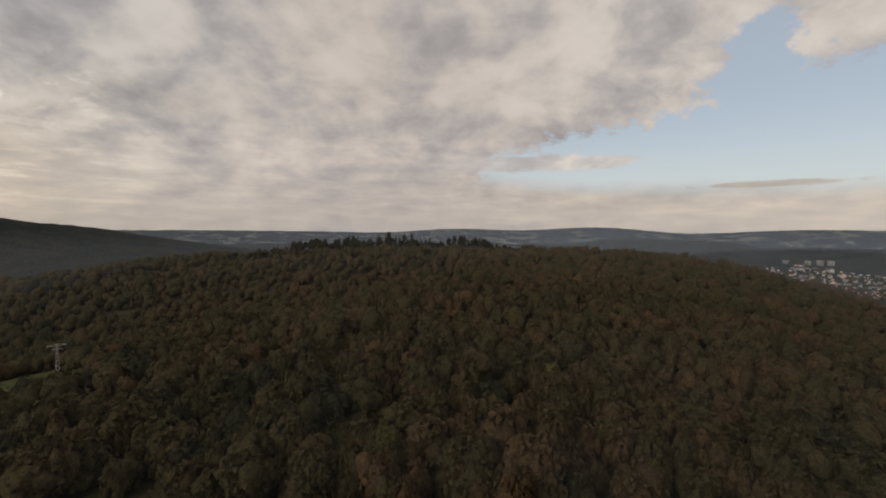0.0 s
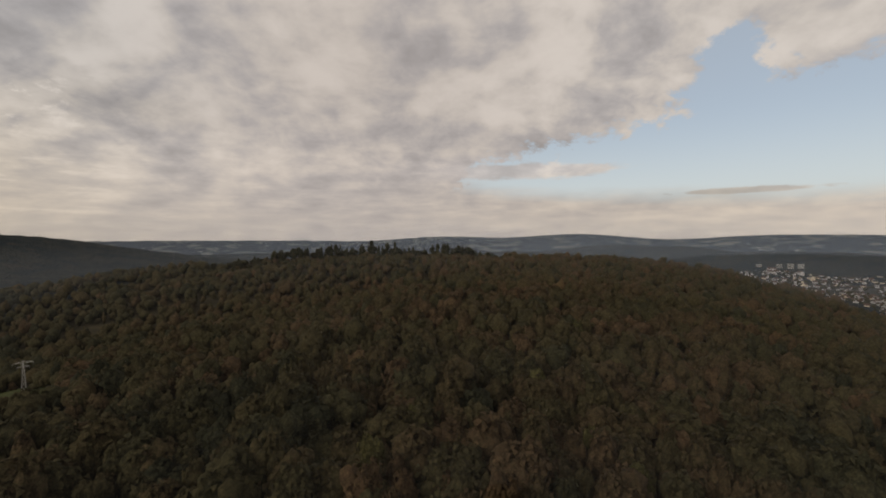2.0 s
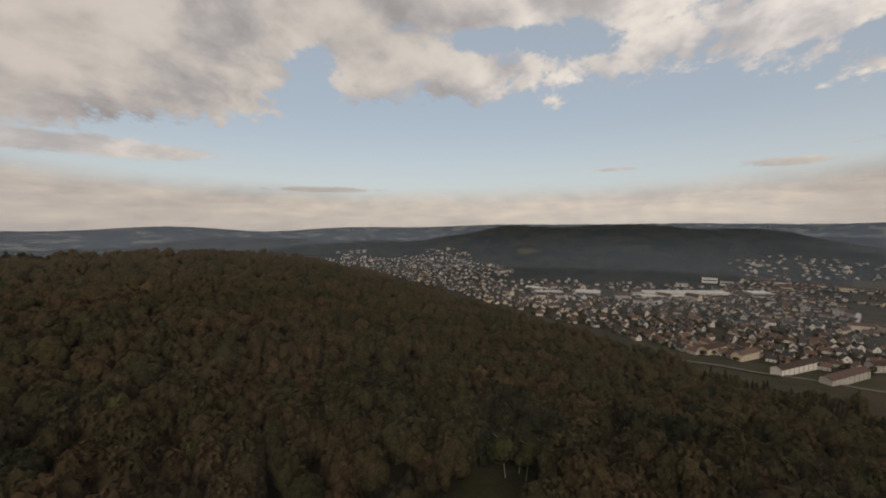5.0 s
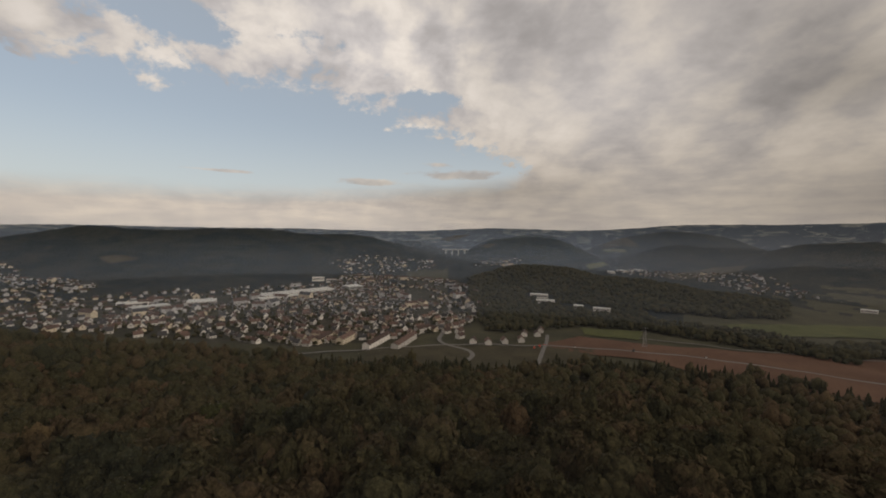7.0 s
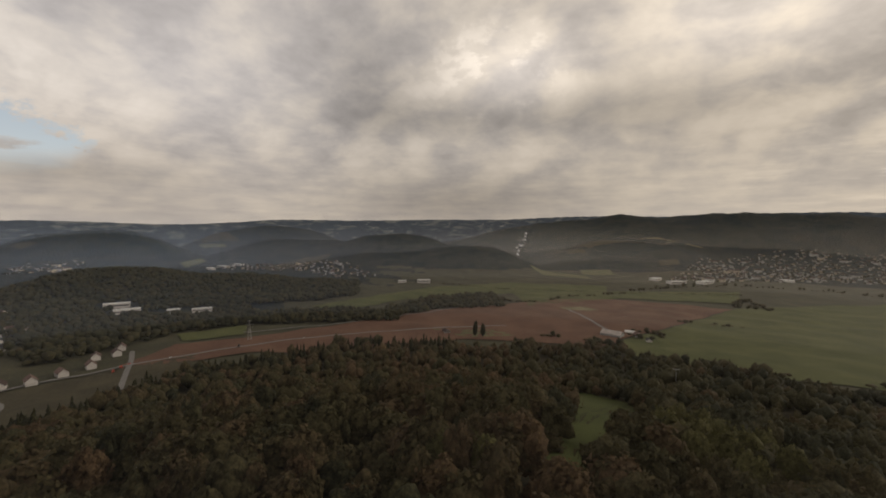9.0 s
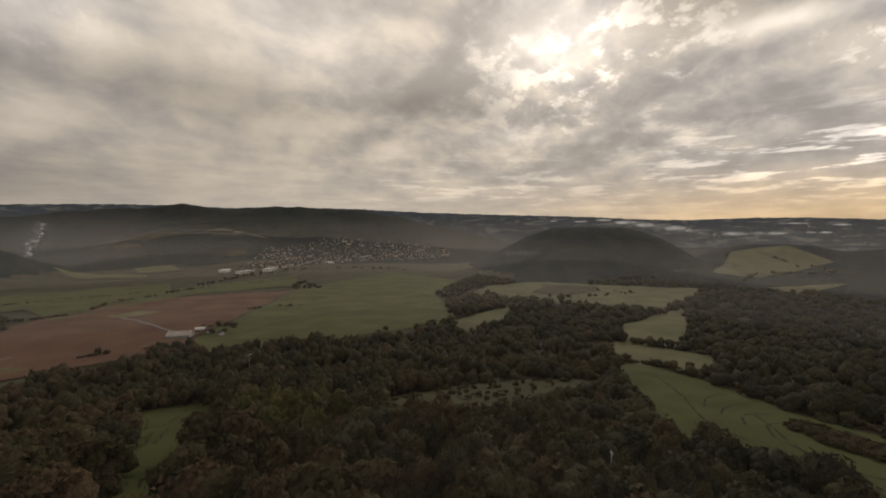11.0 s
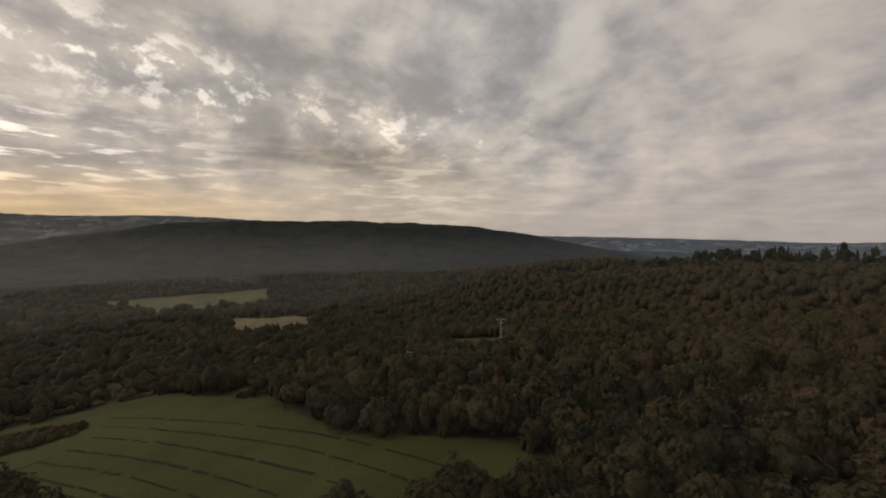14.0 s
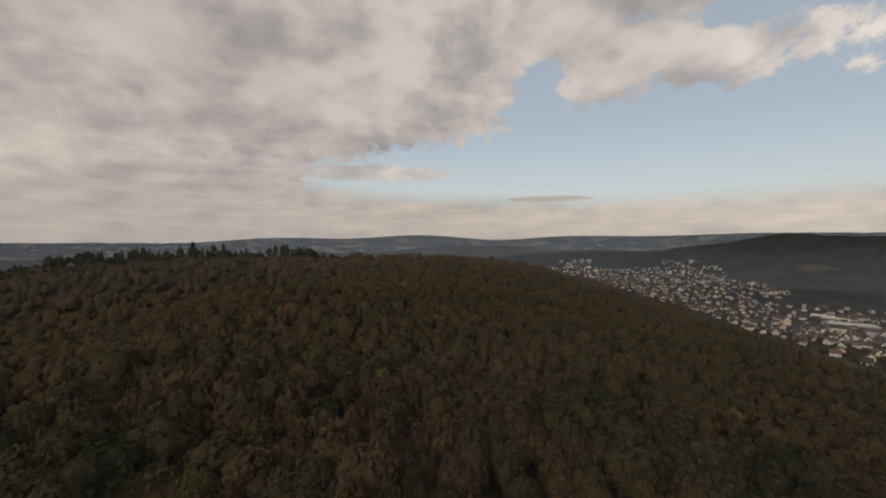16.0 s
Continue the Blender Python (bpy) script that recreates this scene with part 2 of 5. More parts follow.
def inside(x, y, poly):
    """Which of the points lie in a polygon of the plan."""
    x, y = np.asarray(x, float), np.asarray(y, float)
    hit = np.zeros(x.shape, bool)
    for (x1, y1), (x2, y2) in zip(poly, poly[1:] + poly[:1]):
        cross = (y1 > y) != (y2 > y)
        hit ^= cross & (x < (x2 - x1) * (y - y1) / (y2 - y1 + 1e-9) + x1)
    return hit


# ---- materials ----
def material(name):
    m = bpy.data.materials.new(name)
    m.use_nodes = True
    return m, Nodes(m.node_tree)


def finish(k, colour, rough=0.9, bump=None, strength=0.4, distance=0.2, spec=0.2, metal=0.0):
    s = k.add("ShaderNodeBsdfPrincipled", Roughness=rough, Metallic=metal)
    k.put(s.inputs["Base Color"], colour)
    s.inputs["Specular IOR Level"].default_value = spec
    if bump is not None:
        b = k.add("ShaderNodeBump", Strength=strength, Distance=distance, Height=bump)
        k.put(s.inputs["Normal"], b.outputs[0])
    k.add("ShaderNodeOutputMaterial", Surface=s.outputs[0])
    return s


def place(k):
    return k.add("ShaderNodeNewGeometry").outputs["Position"]


LEAF = [(0.0, (0.0300, 0.0313, 0.0181)), (0.2, (0.0524, 0.0476, 0.0231)), (0.4, (0.0611, 0.0505, 0.0240)), (0.6, (0.0723, 0.0517, 0.0275)),
        (0.8, (0.0848, 0.0543, 0.0298)), (1.0, (0.1097, 0.0783, 0.0371))]


def foliage(name, tone=False, soft=True, ramp=LEAF):
    """Leaves. tone: the middle tone of single trees; None for needles; False where each tree of a mesh brings its own."""
    m, k = material(name)
    p = place(k)
    if tone is False:
        f = k.add("ShaderNodeAttribute", attribute_name="tint").outputs["Fac"]
    else:
        mid, wide = (0.07, 0.06) if tone is None else (tone, 0.16)
        f = k.span(k.add("ShaderNodeObjectInfo").outputs["Random"], 0, 1, mid - wide, mid + wide, smooth=False)
    f = k.math("ADD", f, k.span(k.noise(p, 0.8, 3, 0.6), 0.3, 0.7, -0.10, 0.10))
    base = k.ramp(f, ramp)
    speck = k.math("MULTIPLY", k.span(k.noise(p, 1.6, 4, 0.7), 0.3, 0.75, 0.70, 1.36), k.span(k.noise(p, 0.55, 3, 0.7), 0.36, 0.62, 0.72, 1.22))
    c = k.vec("SCALE", base)
    k.put(c.node.inputs["Scale"], speck)
    face = finish(k, c, 0.8, k.noise(p, 2.2, 4, 0.7), 0.55, 0.45, 0.08)
    glow = k.add("ShaderNodeBsdfTranslucent", Color=c)
    if soft:
        # leaves of a spray lie all ways: light falls on them as on the rounded clump that they make up
        out = k.add("ShaderNodeVectorTransform", vector_type="NORMAL", convert_from="OBJECT", convert_to="WORLD", Vector=k.add("ShaderNodeAttribute", attribute_name="soft").outputs["Vector"]).outputs[0]
        bent = k.vec("NORMALIZE", k.vec("ADD", k.vec("NORMALIZE", out), k.vec("MULTIPLY", k.add("ShaderNodeNewGeometry").outputs["Normal"], (0.45, 0.45, 0.45))))
        k.put(face.inputs["Normal"].links[0].from_node.inputs["Normal"], bent)
    both = k.add("ShaderNodeMixShader", Fac=0.3)
    k.put(both.inputs[1], face.outputs[0]), k.put(both.inputs[2], glow.outputs[0])
    k.put([n for n in m.node_tree.nodes if n.type == "OUTPUT_MATERIAL"][0].inputs["Surface"], both.outputs[0])
    return m


def ground_mix(name, dark, light, size, grain, rough=0.95, spec=0.1, streak=None):
    m, k = material(name)
    p = place(k)
    big, small = k.noise(p, 1 / size, 5, 0.6, 0.4), k.noise(p, 1 / grain, 4, 0.65)
    f = k.math("ADD", k.math("MULTIPLY", big, 0.6), k.math("MULTIPLY", small, 0.4))
    if streak:
        w = k.add("ShaderNodeTexWave", Vector=p, Scale=1 / streak[0], Distortion=1.5, Detail=2.0, bands_direction=streak[1])
        f = k.math("ADD", f, k.math("MULTIPLY", k.math("SUBTRACT", w.outputs["Fac"], 0.5), 0.10))
    c = k.mix(k.span(f, 0.36, 0.64), (*dark, 1), (*light, 1))
    finish(k, c, rough, small, 0.5, grain * 0.2, spec)
    return m


def woodland(name):
    """Closed canopy seen from afar: crowns as rounded cells, in several dark autumn tones, some blued for distance
    haze.
    """
    m, k = material(name)
    p = place(k)
    v = k.add("ShaderNodeTexVoronoi", Vector=p, Scale=0.095, feature="F1")
    tone = k.add("ShaderNodeSeparateColor", Color=v.outputs["Color"]).outputs[0]
    stand, grove_tone = k.noise(p, 0.008, 5, 0.6), k.noise(p, 0.022, 4, 0.6)
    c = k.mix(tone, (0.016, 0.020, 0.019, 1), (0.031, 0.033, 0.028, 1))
    # this stand's blue cast is distance haze put into the colour
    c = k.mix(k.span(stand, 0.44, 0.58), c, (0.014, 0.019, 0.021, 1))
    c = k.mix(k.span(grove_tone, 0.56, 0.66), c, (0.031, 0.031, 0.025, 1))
    hump = k.math("SUBTRACT", 1.0, k.math("MULTIPLY", v.outputs["Distance"], 1.0))
    finish(k, c, 0.95, hump, 1.0, 5.0, 0.05)
    return m


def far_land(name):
    """Uplands at the horizon: woods with pale fields between, blued in colour for distance haze."""
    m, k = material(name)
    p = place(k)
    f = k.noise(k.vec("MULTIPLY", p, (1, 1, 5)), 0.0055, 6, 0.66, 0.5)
    # blue-grey base holds the haze of distance
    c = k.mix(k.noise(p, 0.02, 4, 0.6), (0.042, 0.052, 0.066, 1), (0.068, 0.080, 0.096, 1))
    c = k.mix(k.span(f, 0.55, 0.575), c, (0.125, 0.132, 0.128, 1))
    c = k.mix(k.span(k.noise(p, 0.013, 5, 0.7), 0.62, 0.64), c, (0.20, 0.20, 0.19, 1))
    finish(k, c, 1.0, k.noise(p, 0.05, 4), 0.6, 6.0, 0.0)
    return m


def plain(name, colour, rough=0.7, vary=0.2, size=2.0, spec=0.3, metal=0.0, single=0.0):
    """Paint, plaster, tile or metal with dirt at two scales; single: how far one object differs from the next."""
    m, k = material(name)
    p = place(k)
    f = k.math("ADD", k.math("MULTIPLY", k.noise(p, 1 / size, 5, 0.6), 0.6), k.math("MULTIPLY", k.noise(p, 6 / size, 4, 0.7), 0.4))
    gain = k.span(f, 0.3, 0.7, 1 - vary, 1 + vary)
    if single:
        gain = k.math("MULTIPLY", gain, k.span(k.add("ShaderNodeObjectInfo").outputs["Random"], 0, 1, 1 - single, 1 + single, smooth=False))
    c = k.vec("SCALE", (*colour,))
    k.put(c.node.inputs["Scale"], gain)
    finish(k, c, rough, f, 0.15, 0.03, spec, metal)
    return m


M_LEAF = foliage("foliage")
M_FLOOR = ground_mix("forest_floor", (0.026, 0.024, 0.015), (0.048, 0.040, 0.024), 14, 0.8)
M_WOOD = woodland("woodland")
M_GARDEN = ground_mix("gardens_and_yards", (0.020, 0.021, 0.014), (0.052, 0.046, 0.034), 26, 4)
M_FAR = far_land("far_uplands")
M_VALLEY = ground_mix("valley_grass", (0.034, 0.033, 0.020), (0.058, 0.053, 0.031), 60, 3)
M_CROP = ground_mix("young_crop", (0.033, 0.039, 0.0115), (0.051, 0.059, 0.0175), 45, 0.9)
M_GREEN = ground_mix("green_pasture", (0.049, 0.054, 0.020), (0.078, 0.081, 0.031), 60, 0.9)
M_MEADOW = ground_mix("meadow", (0.066, 0.068, 0.033), (0.108, 0.103, 0.050), 55, 1.2)
M_PLOUGH = ground_mix("ploughed_soil", (0.076, 0.041, 0.027), (0.111, 0.062, 0.040), 70, 1.5, streak=(12, "X"))
M_RUT = ground_mix("wheel_rut", (0.012, 0.011, 0.006), (0.025, 0.023, 0.012), 12, 0.6)
M_STUBBLE = ground_mix("stubble", (0.10, 0.088, 0.048), (0.16, 0.138, 0.080), 40, 1.2)
M_FALLOW = ground_mix("fallow_grass", (0.034, 0.030, 0.018), (0.058, 0.049, 0.029), 40, 1.5)
M_SCRUB = ground_mix("rough_scrub", (0.026, 0.027, 0.012), (0.050, 0.047, 0.020), 16, 2.2)
M_BARK = plain("bark", (0.075, 0.058, 0.045), 0.95, 0.4, 0.6, 0.1)
M_ROAD = plain("road_surface", (0.13, 0.12, 0.11), 0.9, 0.2, 3, 0.2)

# ---- ground: one sheet to the horizon ----
FIELDS = {
    "copse": [(-386, -242), (-406, -215), (-372, -151), (-326, -78), (-318, -15), (-310, 19), (-275, 37), (-236, 62), (-200, 63), (-168, 70), (-141, 83), (-123, 97), (-100, 116), (-80, 106),
              (-78, 80), (-95, 30), (-104, -6), (-140, -12), (-157, -16), (-182, -25), (-199, -36), (-204, -52), (-190, -68), (-209, -100), (-235, -126), (-270, -155), (-330, -208)],
    "green": [(-25, -640), (-26, -742), (-91, -842), (-283, -1164), (-480, -1300), (-728, -1438), (-790, -1102), (-577, -891), (-440, -600), (-290, -605), (-200, -610)],
    "hedged": [(-650, -855), (-794, -940), (-965, -933), (-1237, -607), (-1300, -559), (-845, -442), (-770, -566), (-700, -733)],
    "nook": [(-630, -395), (-931, -444), (-717, -332), (-520, -249), (-493, -302)],
    "lane": [(-498, -323), (-510, -206), (-396, -160), (-388, -262)],
    "slip": [(-438, -616), (-624, -656), (-490, -530), (-374, -514)],
    "glade": [(-122, -250), (-190, -262), (-262, -255), (-285, -207), (-225, -182), (-165, -165), (-104, -152), (-88, -175), (-100, -225)],
    "bare": [(-807, -773), (-951, -855), (-1056, -756), (-997, -690), (-829, -695)],
    "floor": [(-1224, -64), (-1227, 311), (-1010, 263), (-985, 47)],
    "stubble": [(-863, 122), (-783, 279), (-660, 236), (-672, 130)],
    "wayleave": [(-370, 281), (-313, 335), (-200, 228), (-225, 184)],
    "ride": [(52, -430), (14, -426), (-22, -398), (-26, -330), (-16, -240), (-9, -195), (0, -160), (3, -122), (19, -116), (19, -160), (17, -200), (17, -255), (24, -300), (40, -360)],
    "birches": [(116, 74), (132, 60), (128, 46), (110, 42), (84, 38), (74, 46), (90, 62)],
}
OPEN_LAND = {
    "plough": [(584, -322), (621, -421), (557, -491), (444, -694), (373, -841), (131, -1129), (-11, -1200), (-277, -1161), (-85, -838), (-20, -742), (-8, -690), (215, -640), (300, -572), (400, -472), (474, -440), (540, -352)],
    "strip": [(678, -462), (628, -563), (577, -509), (630, -439)],
    "pasture": [(653, -765), (600, -940), (533, -1202), (350, -1417), (7, -1499), (5, -1322), (262, -1191), (505, -941), (546, -767)],
    "pasture_far": [(262, -1191), (151, -1286), (-378, -1519), (-317, -1265), (-26, -1225), (181, -1003)],
    "fallow": [(612, -58), (612, -176), (590, -225), (575, -305), (545, -400), (470, -330), (455, -250), (465, -160), (490, -90), (540, -40)],
    "verge": [(185, -725), (150, -690), (230, -650), (300, -680)],
    "hill_meadow": [(-2422, -699), (-2278, -491), (-1737, -573), (-1612, -669), (-2250, -860)],
    "hill_meadow_low": [(-1501, -474), (-1818, -356), (-1409, -369)],
    "clearing": [(1806, 848), (1847, 785), (1806, 716), (1733, 776)],
    "upland": [(359, -2900), (-126, -2956), (-391, -3020), (-185, -2724), (110, -2524)],
    "slope_patch": [(129, -2033), (-4, -2073), (-28, -1891), (98, -1835)],
    "slope_terrace": [(-97, -1987), (-303, -2122), (-508, -2219), (-342, -1959), (-115, -1873)],
    "slope_strip": [(-232, -2301), (-321, -2370), (-323, -2273), (-231, -2212)],
    "slope_high": [(262, -2654), (137, -2499), (119, -2439), (221, -2484)],
    "side_valley": [(2060, -1426), (2194, -1647), (2052, -1576), (1863, -1318)],
    "russet_field": [(1578, -1485), (1649, -1896), (1459, -1892), (1428, -1782), (1365, -1366)],
    "far_field": [(3447, -2526), (2626, -2242), (2519, -2232), (2757, -2072)],
    "far_field_low": [(2755, -2044), (2582, -2122), (2519, -2096), (2654, -2007)],
    "viaduct_field": [(4168, -1110), (4206, -1274), (4159, -1443), (4113, -1300), (4087, -1182)],
    "viaduct_meadow": [(2749, -1028), (2729, -1088), (2660, -1118), (2636, -1041)],
    "far_pasture": [(383, -2100), (221, -1869), (77, -1802), (72, -1689), (257, -1760)],
}


# the housing estate and the town, in plan
ESTATE = [(800, 400), (762, 385), (703, 255), (680, 195), (657, 102), (632, 50), (655, -60), (690, -160), (740, -262), (1010, -392), (1230, -430), (1440, -460), (1575, -260), (1640, -43), (1326, 16), (1130, 160), (963, 215)]
FRINGE = [(762, 385), (703, 255), (680, 195), (735, 190), (963, 215), (1130, 160), (1060, 270), (1040, 340), (900, 420), (800, 400)]
WORKS = [(1100, 170), (1326, 0), (1640, -60), (1600, 150), (1480, 420), (1187, 560), (1150, 340), (1020, 320)]
TOWN = [(735, 340), (780, 480), (900, 700), (980, 950), (1080, 1250), (1190, 1520), (1300, 1625), (1440, 1620), (1480, 1430), (1607, 1277), (1760, 1330), (1740, 1180), (1622, 961), (1495, 870),
        (1540, 780), (1446, 680), (1326, 640), (1190, 660), (1187, 517), (1172, 340), (950, 300)]


def near_edge(az):
    """How far the wood of the hill reaches, by azimuth in degrees."""
    az = np.asarray(az, float)
    back = (az - 176 + 180) % 360 - 180
    return (580 - 103 * np.exp(-((az + 103) / 18) ** 4) + 48 * np.exp(-((az + 150) / 14) ** 2) + 110 * np.exp(-(back / 18) ** 2)
            + 500 * np.exp(-((az + 12) / 48) ** 4) + 26 * np.exp(-((az + 66) / 7) ** 2))


def wooded(x, y):
    x, y = np.asarray(x, float), np.asarray(y, float)
    d, az = np.hypot(x, y), np.degrees(np.arctan2(-x, y))
    west = (az > 25) & (az < 150)
    w = np.where(west, d < 1500, d < near_edge(az) + 25 * wave(x, y, 120, 9))
    for poly in FIELDS.values():
        w &= ~inside(x, y, poly)
    return w


def build_ground():
    turns = 740
    rings = [-1.0, 0.0]
    while rings[-1] < REACH:
        rings.append(rings[-1] * 1.0275 + 0.5)
    r = np.array(rings[1:])
    a = np.linspace(0, 2 * np.pi, turns, endpoint=False)
    x, y = -np.sin(a)[None] * r[:, None], np.cos(a)[None] * r[:, None]
    z = height(x, y)
    far = (z > EYE - 168) & (r[:, None] > 900)
    for poly in OPEN_LAND.values():
        far &= ~inside(x, y, poly)
    z = z + np.where(far, np.random.RandomState(5).uniform(0, 1, z.shape) * np.clip(r[:, None] / 500, 2, 7), 0)
    n = len(r)
    v = np.stack([x, y, z], -1).reshape(-1, 3)
    i, j = np.meshgrid(np.arange(n - 1), np.arange(turns), indexing="ij")
    k = (j + 1) % turns
    f = np.stack([i * turns + j, (i + 1) * turns + j, (i + 1) * turns + k, i * turns + k], -1).reshape(-1, 4)[:, ::-1]
    cx, cy = v[f].mean(1)[:, 0], v[f].mean(1)[:, 1]
    cz, cd = height(cx, cy), np.hypot(cx, cy)
    ca = np.degrees(np.arctan2(-cx, cy))
    ragged = wave(cx, cy, 150, 71) + 0.5 * wave(cx, cy, 60, 72)
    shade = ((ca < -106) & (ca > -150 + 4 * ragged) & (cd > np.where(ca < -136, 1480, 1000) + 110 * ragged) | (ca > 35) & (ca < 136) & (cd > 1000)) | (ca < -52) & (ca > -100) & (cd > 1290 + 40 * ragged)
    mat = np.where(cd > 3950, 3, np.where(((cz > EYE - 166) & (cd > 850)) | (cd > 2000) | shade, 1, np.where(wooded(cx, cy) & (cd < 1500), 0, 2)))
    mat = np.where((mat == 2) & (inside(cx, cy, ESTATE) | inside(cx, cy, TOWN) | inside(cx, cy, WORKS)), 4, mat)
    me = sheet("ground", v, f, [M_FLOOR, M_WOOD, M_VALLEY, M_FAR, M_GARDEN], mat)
    tagged(new("ground", me), "rolling wooded hills round an open valley floor", "ground", kind="structure")


def sheet(name, v, f, mats, index=None, tint=None, smooth=True, soft=None):
    """A mesh from arrays of places and of faces with the same number of corners."""
    v, f = np.asarray(v, np.float32), np.asarray(f, np.int32)
    me = bpy.data.meshes.new(name)
    c = f.shape[1]
    me.vertices.add(len(v)), me.loops.add(f.size), me.polygons.add(len(f))
    me.vertices.foreach_set("co", v.ravel())
    me.loops.foreach_set("vertex_index", f.ravel())
    me.polygons.foreach_set("loop_start", np.arange(0, f.size, c, dtype=np.int32))
    for m in mats:
        me.materials.append(m)
    if index is not None:
        me.polygons.foreach_set("material_index", np.asarray(index, np.int32))
    me.polygons.foreach_set("use_smooth", np.full(len(f), smooth))
    if tint is not None:
        at = me.attributes.new("tint", "FLOAT", "POINT")
        at.data.foreach_set("value", np.asarray(tint, np.float32))
    if soft is not None:
        at = me.attributes.new("soft", "FLOAT_VECTOR", "POINT")
        at.data.foreach_set("vector", np.asarray(soft, np.float32).ravel())
    me.update(calc_edges=True)
    return me


build_ground()


def drape(name, poly, mat, label, lift=0.35, category="field"):
    """A field laid over the ground, from its outline in the plan."""
    p = np.array(poly, float)
    fine = []
    for s, e in zip(p, np.roll(p, -1, 0)):
        m = max(1, int(np.hypot(*(e - s)) / max(8, np.hypot(*s) * 0.02)))
        fine += [s + (e - s) * q / m for q in range(m)]
    bm = bmesh.new()
    vs = [bm.verts.new((x + 1.5 * wave(x, y, 30, 2), y + 1.5 * wave(x, y, 30, 8), 0)) for x, y in fine]
    bm.faces.new(vs)
    bmesh.ops.triangulate(bm, faces=bm.faces[:])
    grain = max(9.0, np.hypot(*p.mean(0)) * 0.022)
    for _ in range(7):
        long = [e for e in bm.edges if e.calc_length() > grain * 1.5]
        if not long:
            break
        bmesh.ops.subdivide_edges(bm, edges=long, cuts=1)
        bmesh.ops.triangulate(bm, faces=bm.faces[:])
    c = np.array([v.co[:2] for v in bm.verts])
    z = height(c[:, 0], c[:, 1]) + lift + np.hypot(c[:, 0], c[:, 1]) * 0.0012
    for v, h in zip(bm.verts, z):
        v.co.z = h
    bmesh.ops.recalc_face_normals(bm, faces=bm.faces[:])
    if sum(q.normal.z for q in bm.faces) < 0:
        bmesh.ops.reverse_faces(bm, faces=bm.faces[:])
    me = bpy.data.meshes.new(name)
    bm.to_mesh(me), bm.free()
    me.materials.append(mat)
    for q in me.polygons:
        q.use_smooth = True
    return tagged(new(name, me), label, category, kind="structure")


for key, mat, label in (
        ("copse", M_CROP, "young green crop field with dark tramlines"), ("green", M_GREEN, "wide green pasture beyond the wood"),
        ("hedged", M_MEADOW, "pale hedged meadow with a bare patch"), ("bare", M_FALLOW, "bare brownish patch in a pale meadow"), ("nook", M_MEADOW, "small pale meadow between woods"), ("lane", M_MEADOW, "narrow meadow beside a hedge"),
        ("slip", M_MEADOW, "narrow grass slip between trees"), ("glade", M_SCRUB, "rough dry glade with scrub in the wood"), 
        ("floor", M_MEADOW, "pale meadow on the far valley floor"), ("stubble", M_STUBBLE, "pale stubble strip among woods"),
        ("wayleave", M_CROP, "grassy clearing under a power line"), ("ride", M_CROP, "grass ride running down through the wood"), ("birches", M_SCRUB, "grassy gap between birches")):
    drape("field", FIELDS[key], mat, label, 1.2 if key == "bare" else 0.35)
for key, mat, label in (
        ("plough", M_PLOUGH, "long red-brown ploughed field in the valley"), ("strip", M_GREEN, "green strip field beside the ploughed land"),
        ("pasture", M_GREEN, "green valley pasture between tree rows"), ("pasture_far", M_GREEN, "green pasture beyond the ploughed field"),
        ("fallow", M_FALLOW, "dull fallow meadow below the housing estate"), ("verge", M_MEADOW, "pale grass verge beside the plough"),
        ("hill_meadow", M_MEADOW, "pale sloping meadow between wooded hills"), ("hill_meadow_low", M_MEADOW, "small pale meadow below a wooded hill"),
        ("clearing", M_FALLOW, "dull clearing on a wooded slope"),
        ("slope_patch", M_MEADOW, "small pale meadow at a hill foot"), ("slope_terrace", M_FALLOW, "dull meadow below a hillside village"), ("slope_strip", M_FALLOW, "small dull field on a slope"), ("slope_high", M_FALLOW, "small high clearing on a slope"), ("side_valley", M_MEADOW, "pale meadow in a side valley"), ("russet_field", M_FALLOW, "dull russet field above a village"), ("far_field", M_FALLOW, "far pale pasture among wooded hills"), ("far_field_low", M_MEADOW, "far pale strip of pasture"), ("viaduct_field", M_FALLOW, "dull fallow land above a viaduct"), ("viaduct_meadow", M_FALLOW, "pale meadow beside a viaduct"),
        ("upland", M_FALLOW, "dull upland pasture on a slope"), ("far_pasture", M_MEADOW, "far pale pasture at a hill's foot")):
    drape("field", OPEN_LAND[key], mat, label, 0.6)

# ---- trees ----
def ball(sub):
    bm = bmesh.new()
    bmesh.ops.create_icosphere(bm, subdivisions=sub, radius=1)
    v = np.array([q.co[:] for q in bm.verts])
    f = np.array([[q.index for q in t.verts] for t in bm.faces])
    bm.free()
    return v, f


def lump(sub, seed, rough=0.25):
    """A crown of one lumpy body: width 1, height 1, from the ground up."""
    v, f = ball(sub)
    r = np.random.RandomState(seed)
    g = 1 + rough * (wave(v[:, 0] * 10 + v[:, 2] * 7, v[:, 1] * 10 - v[:, 2] * 6, 11, seed) * 0.7 + r.uniform(-1, 1, len(v)) * 0.6)
    v = v * g[:, None] * (0.5, 0.5, 0.40)
    v[:, 2] += 0.6
    return v, f


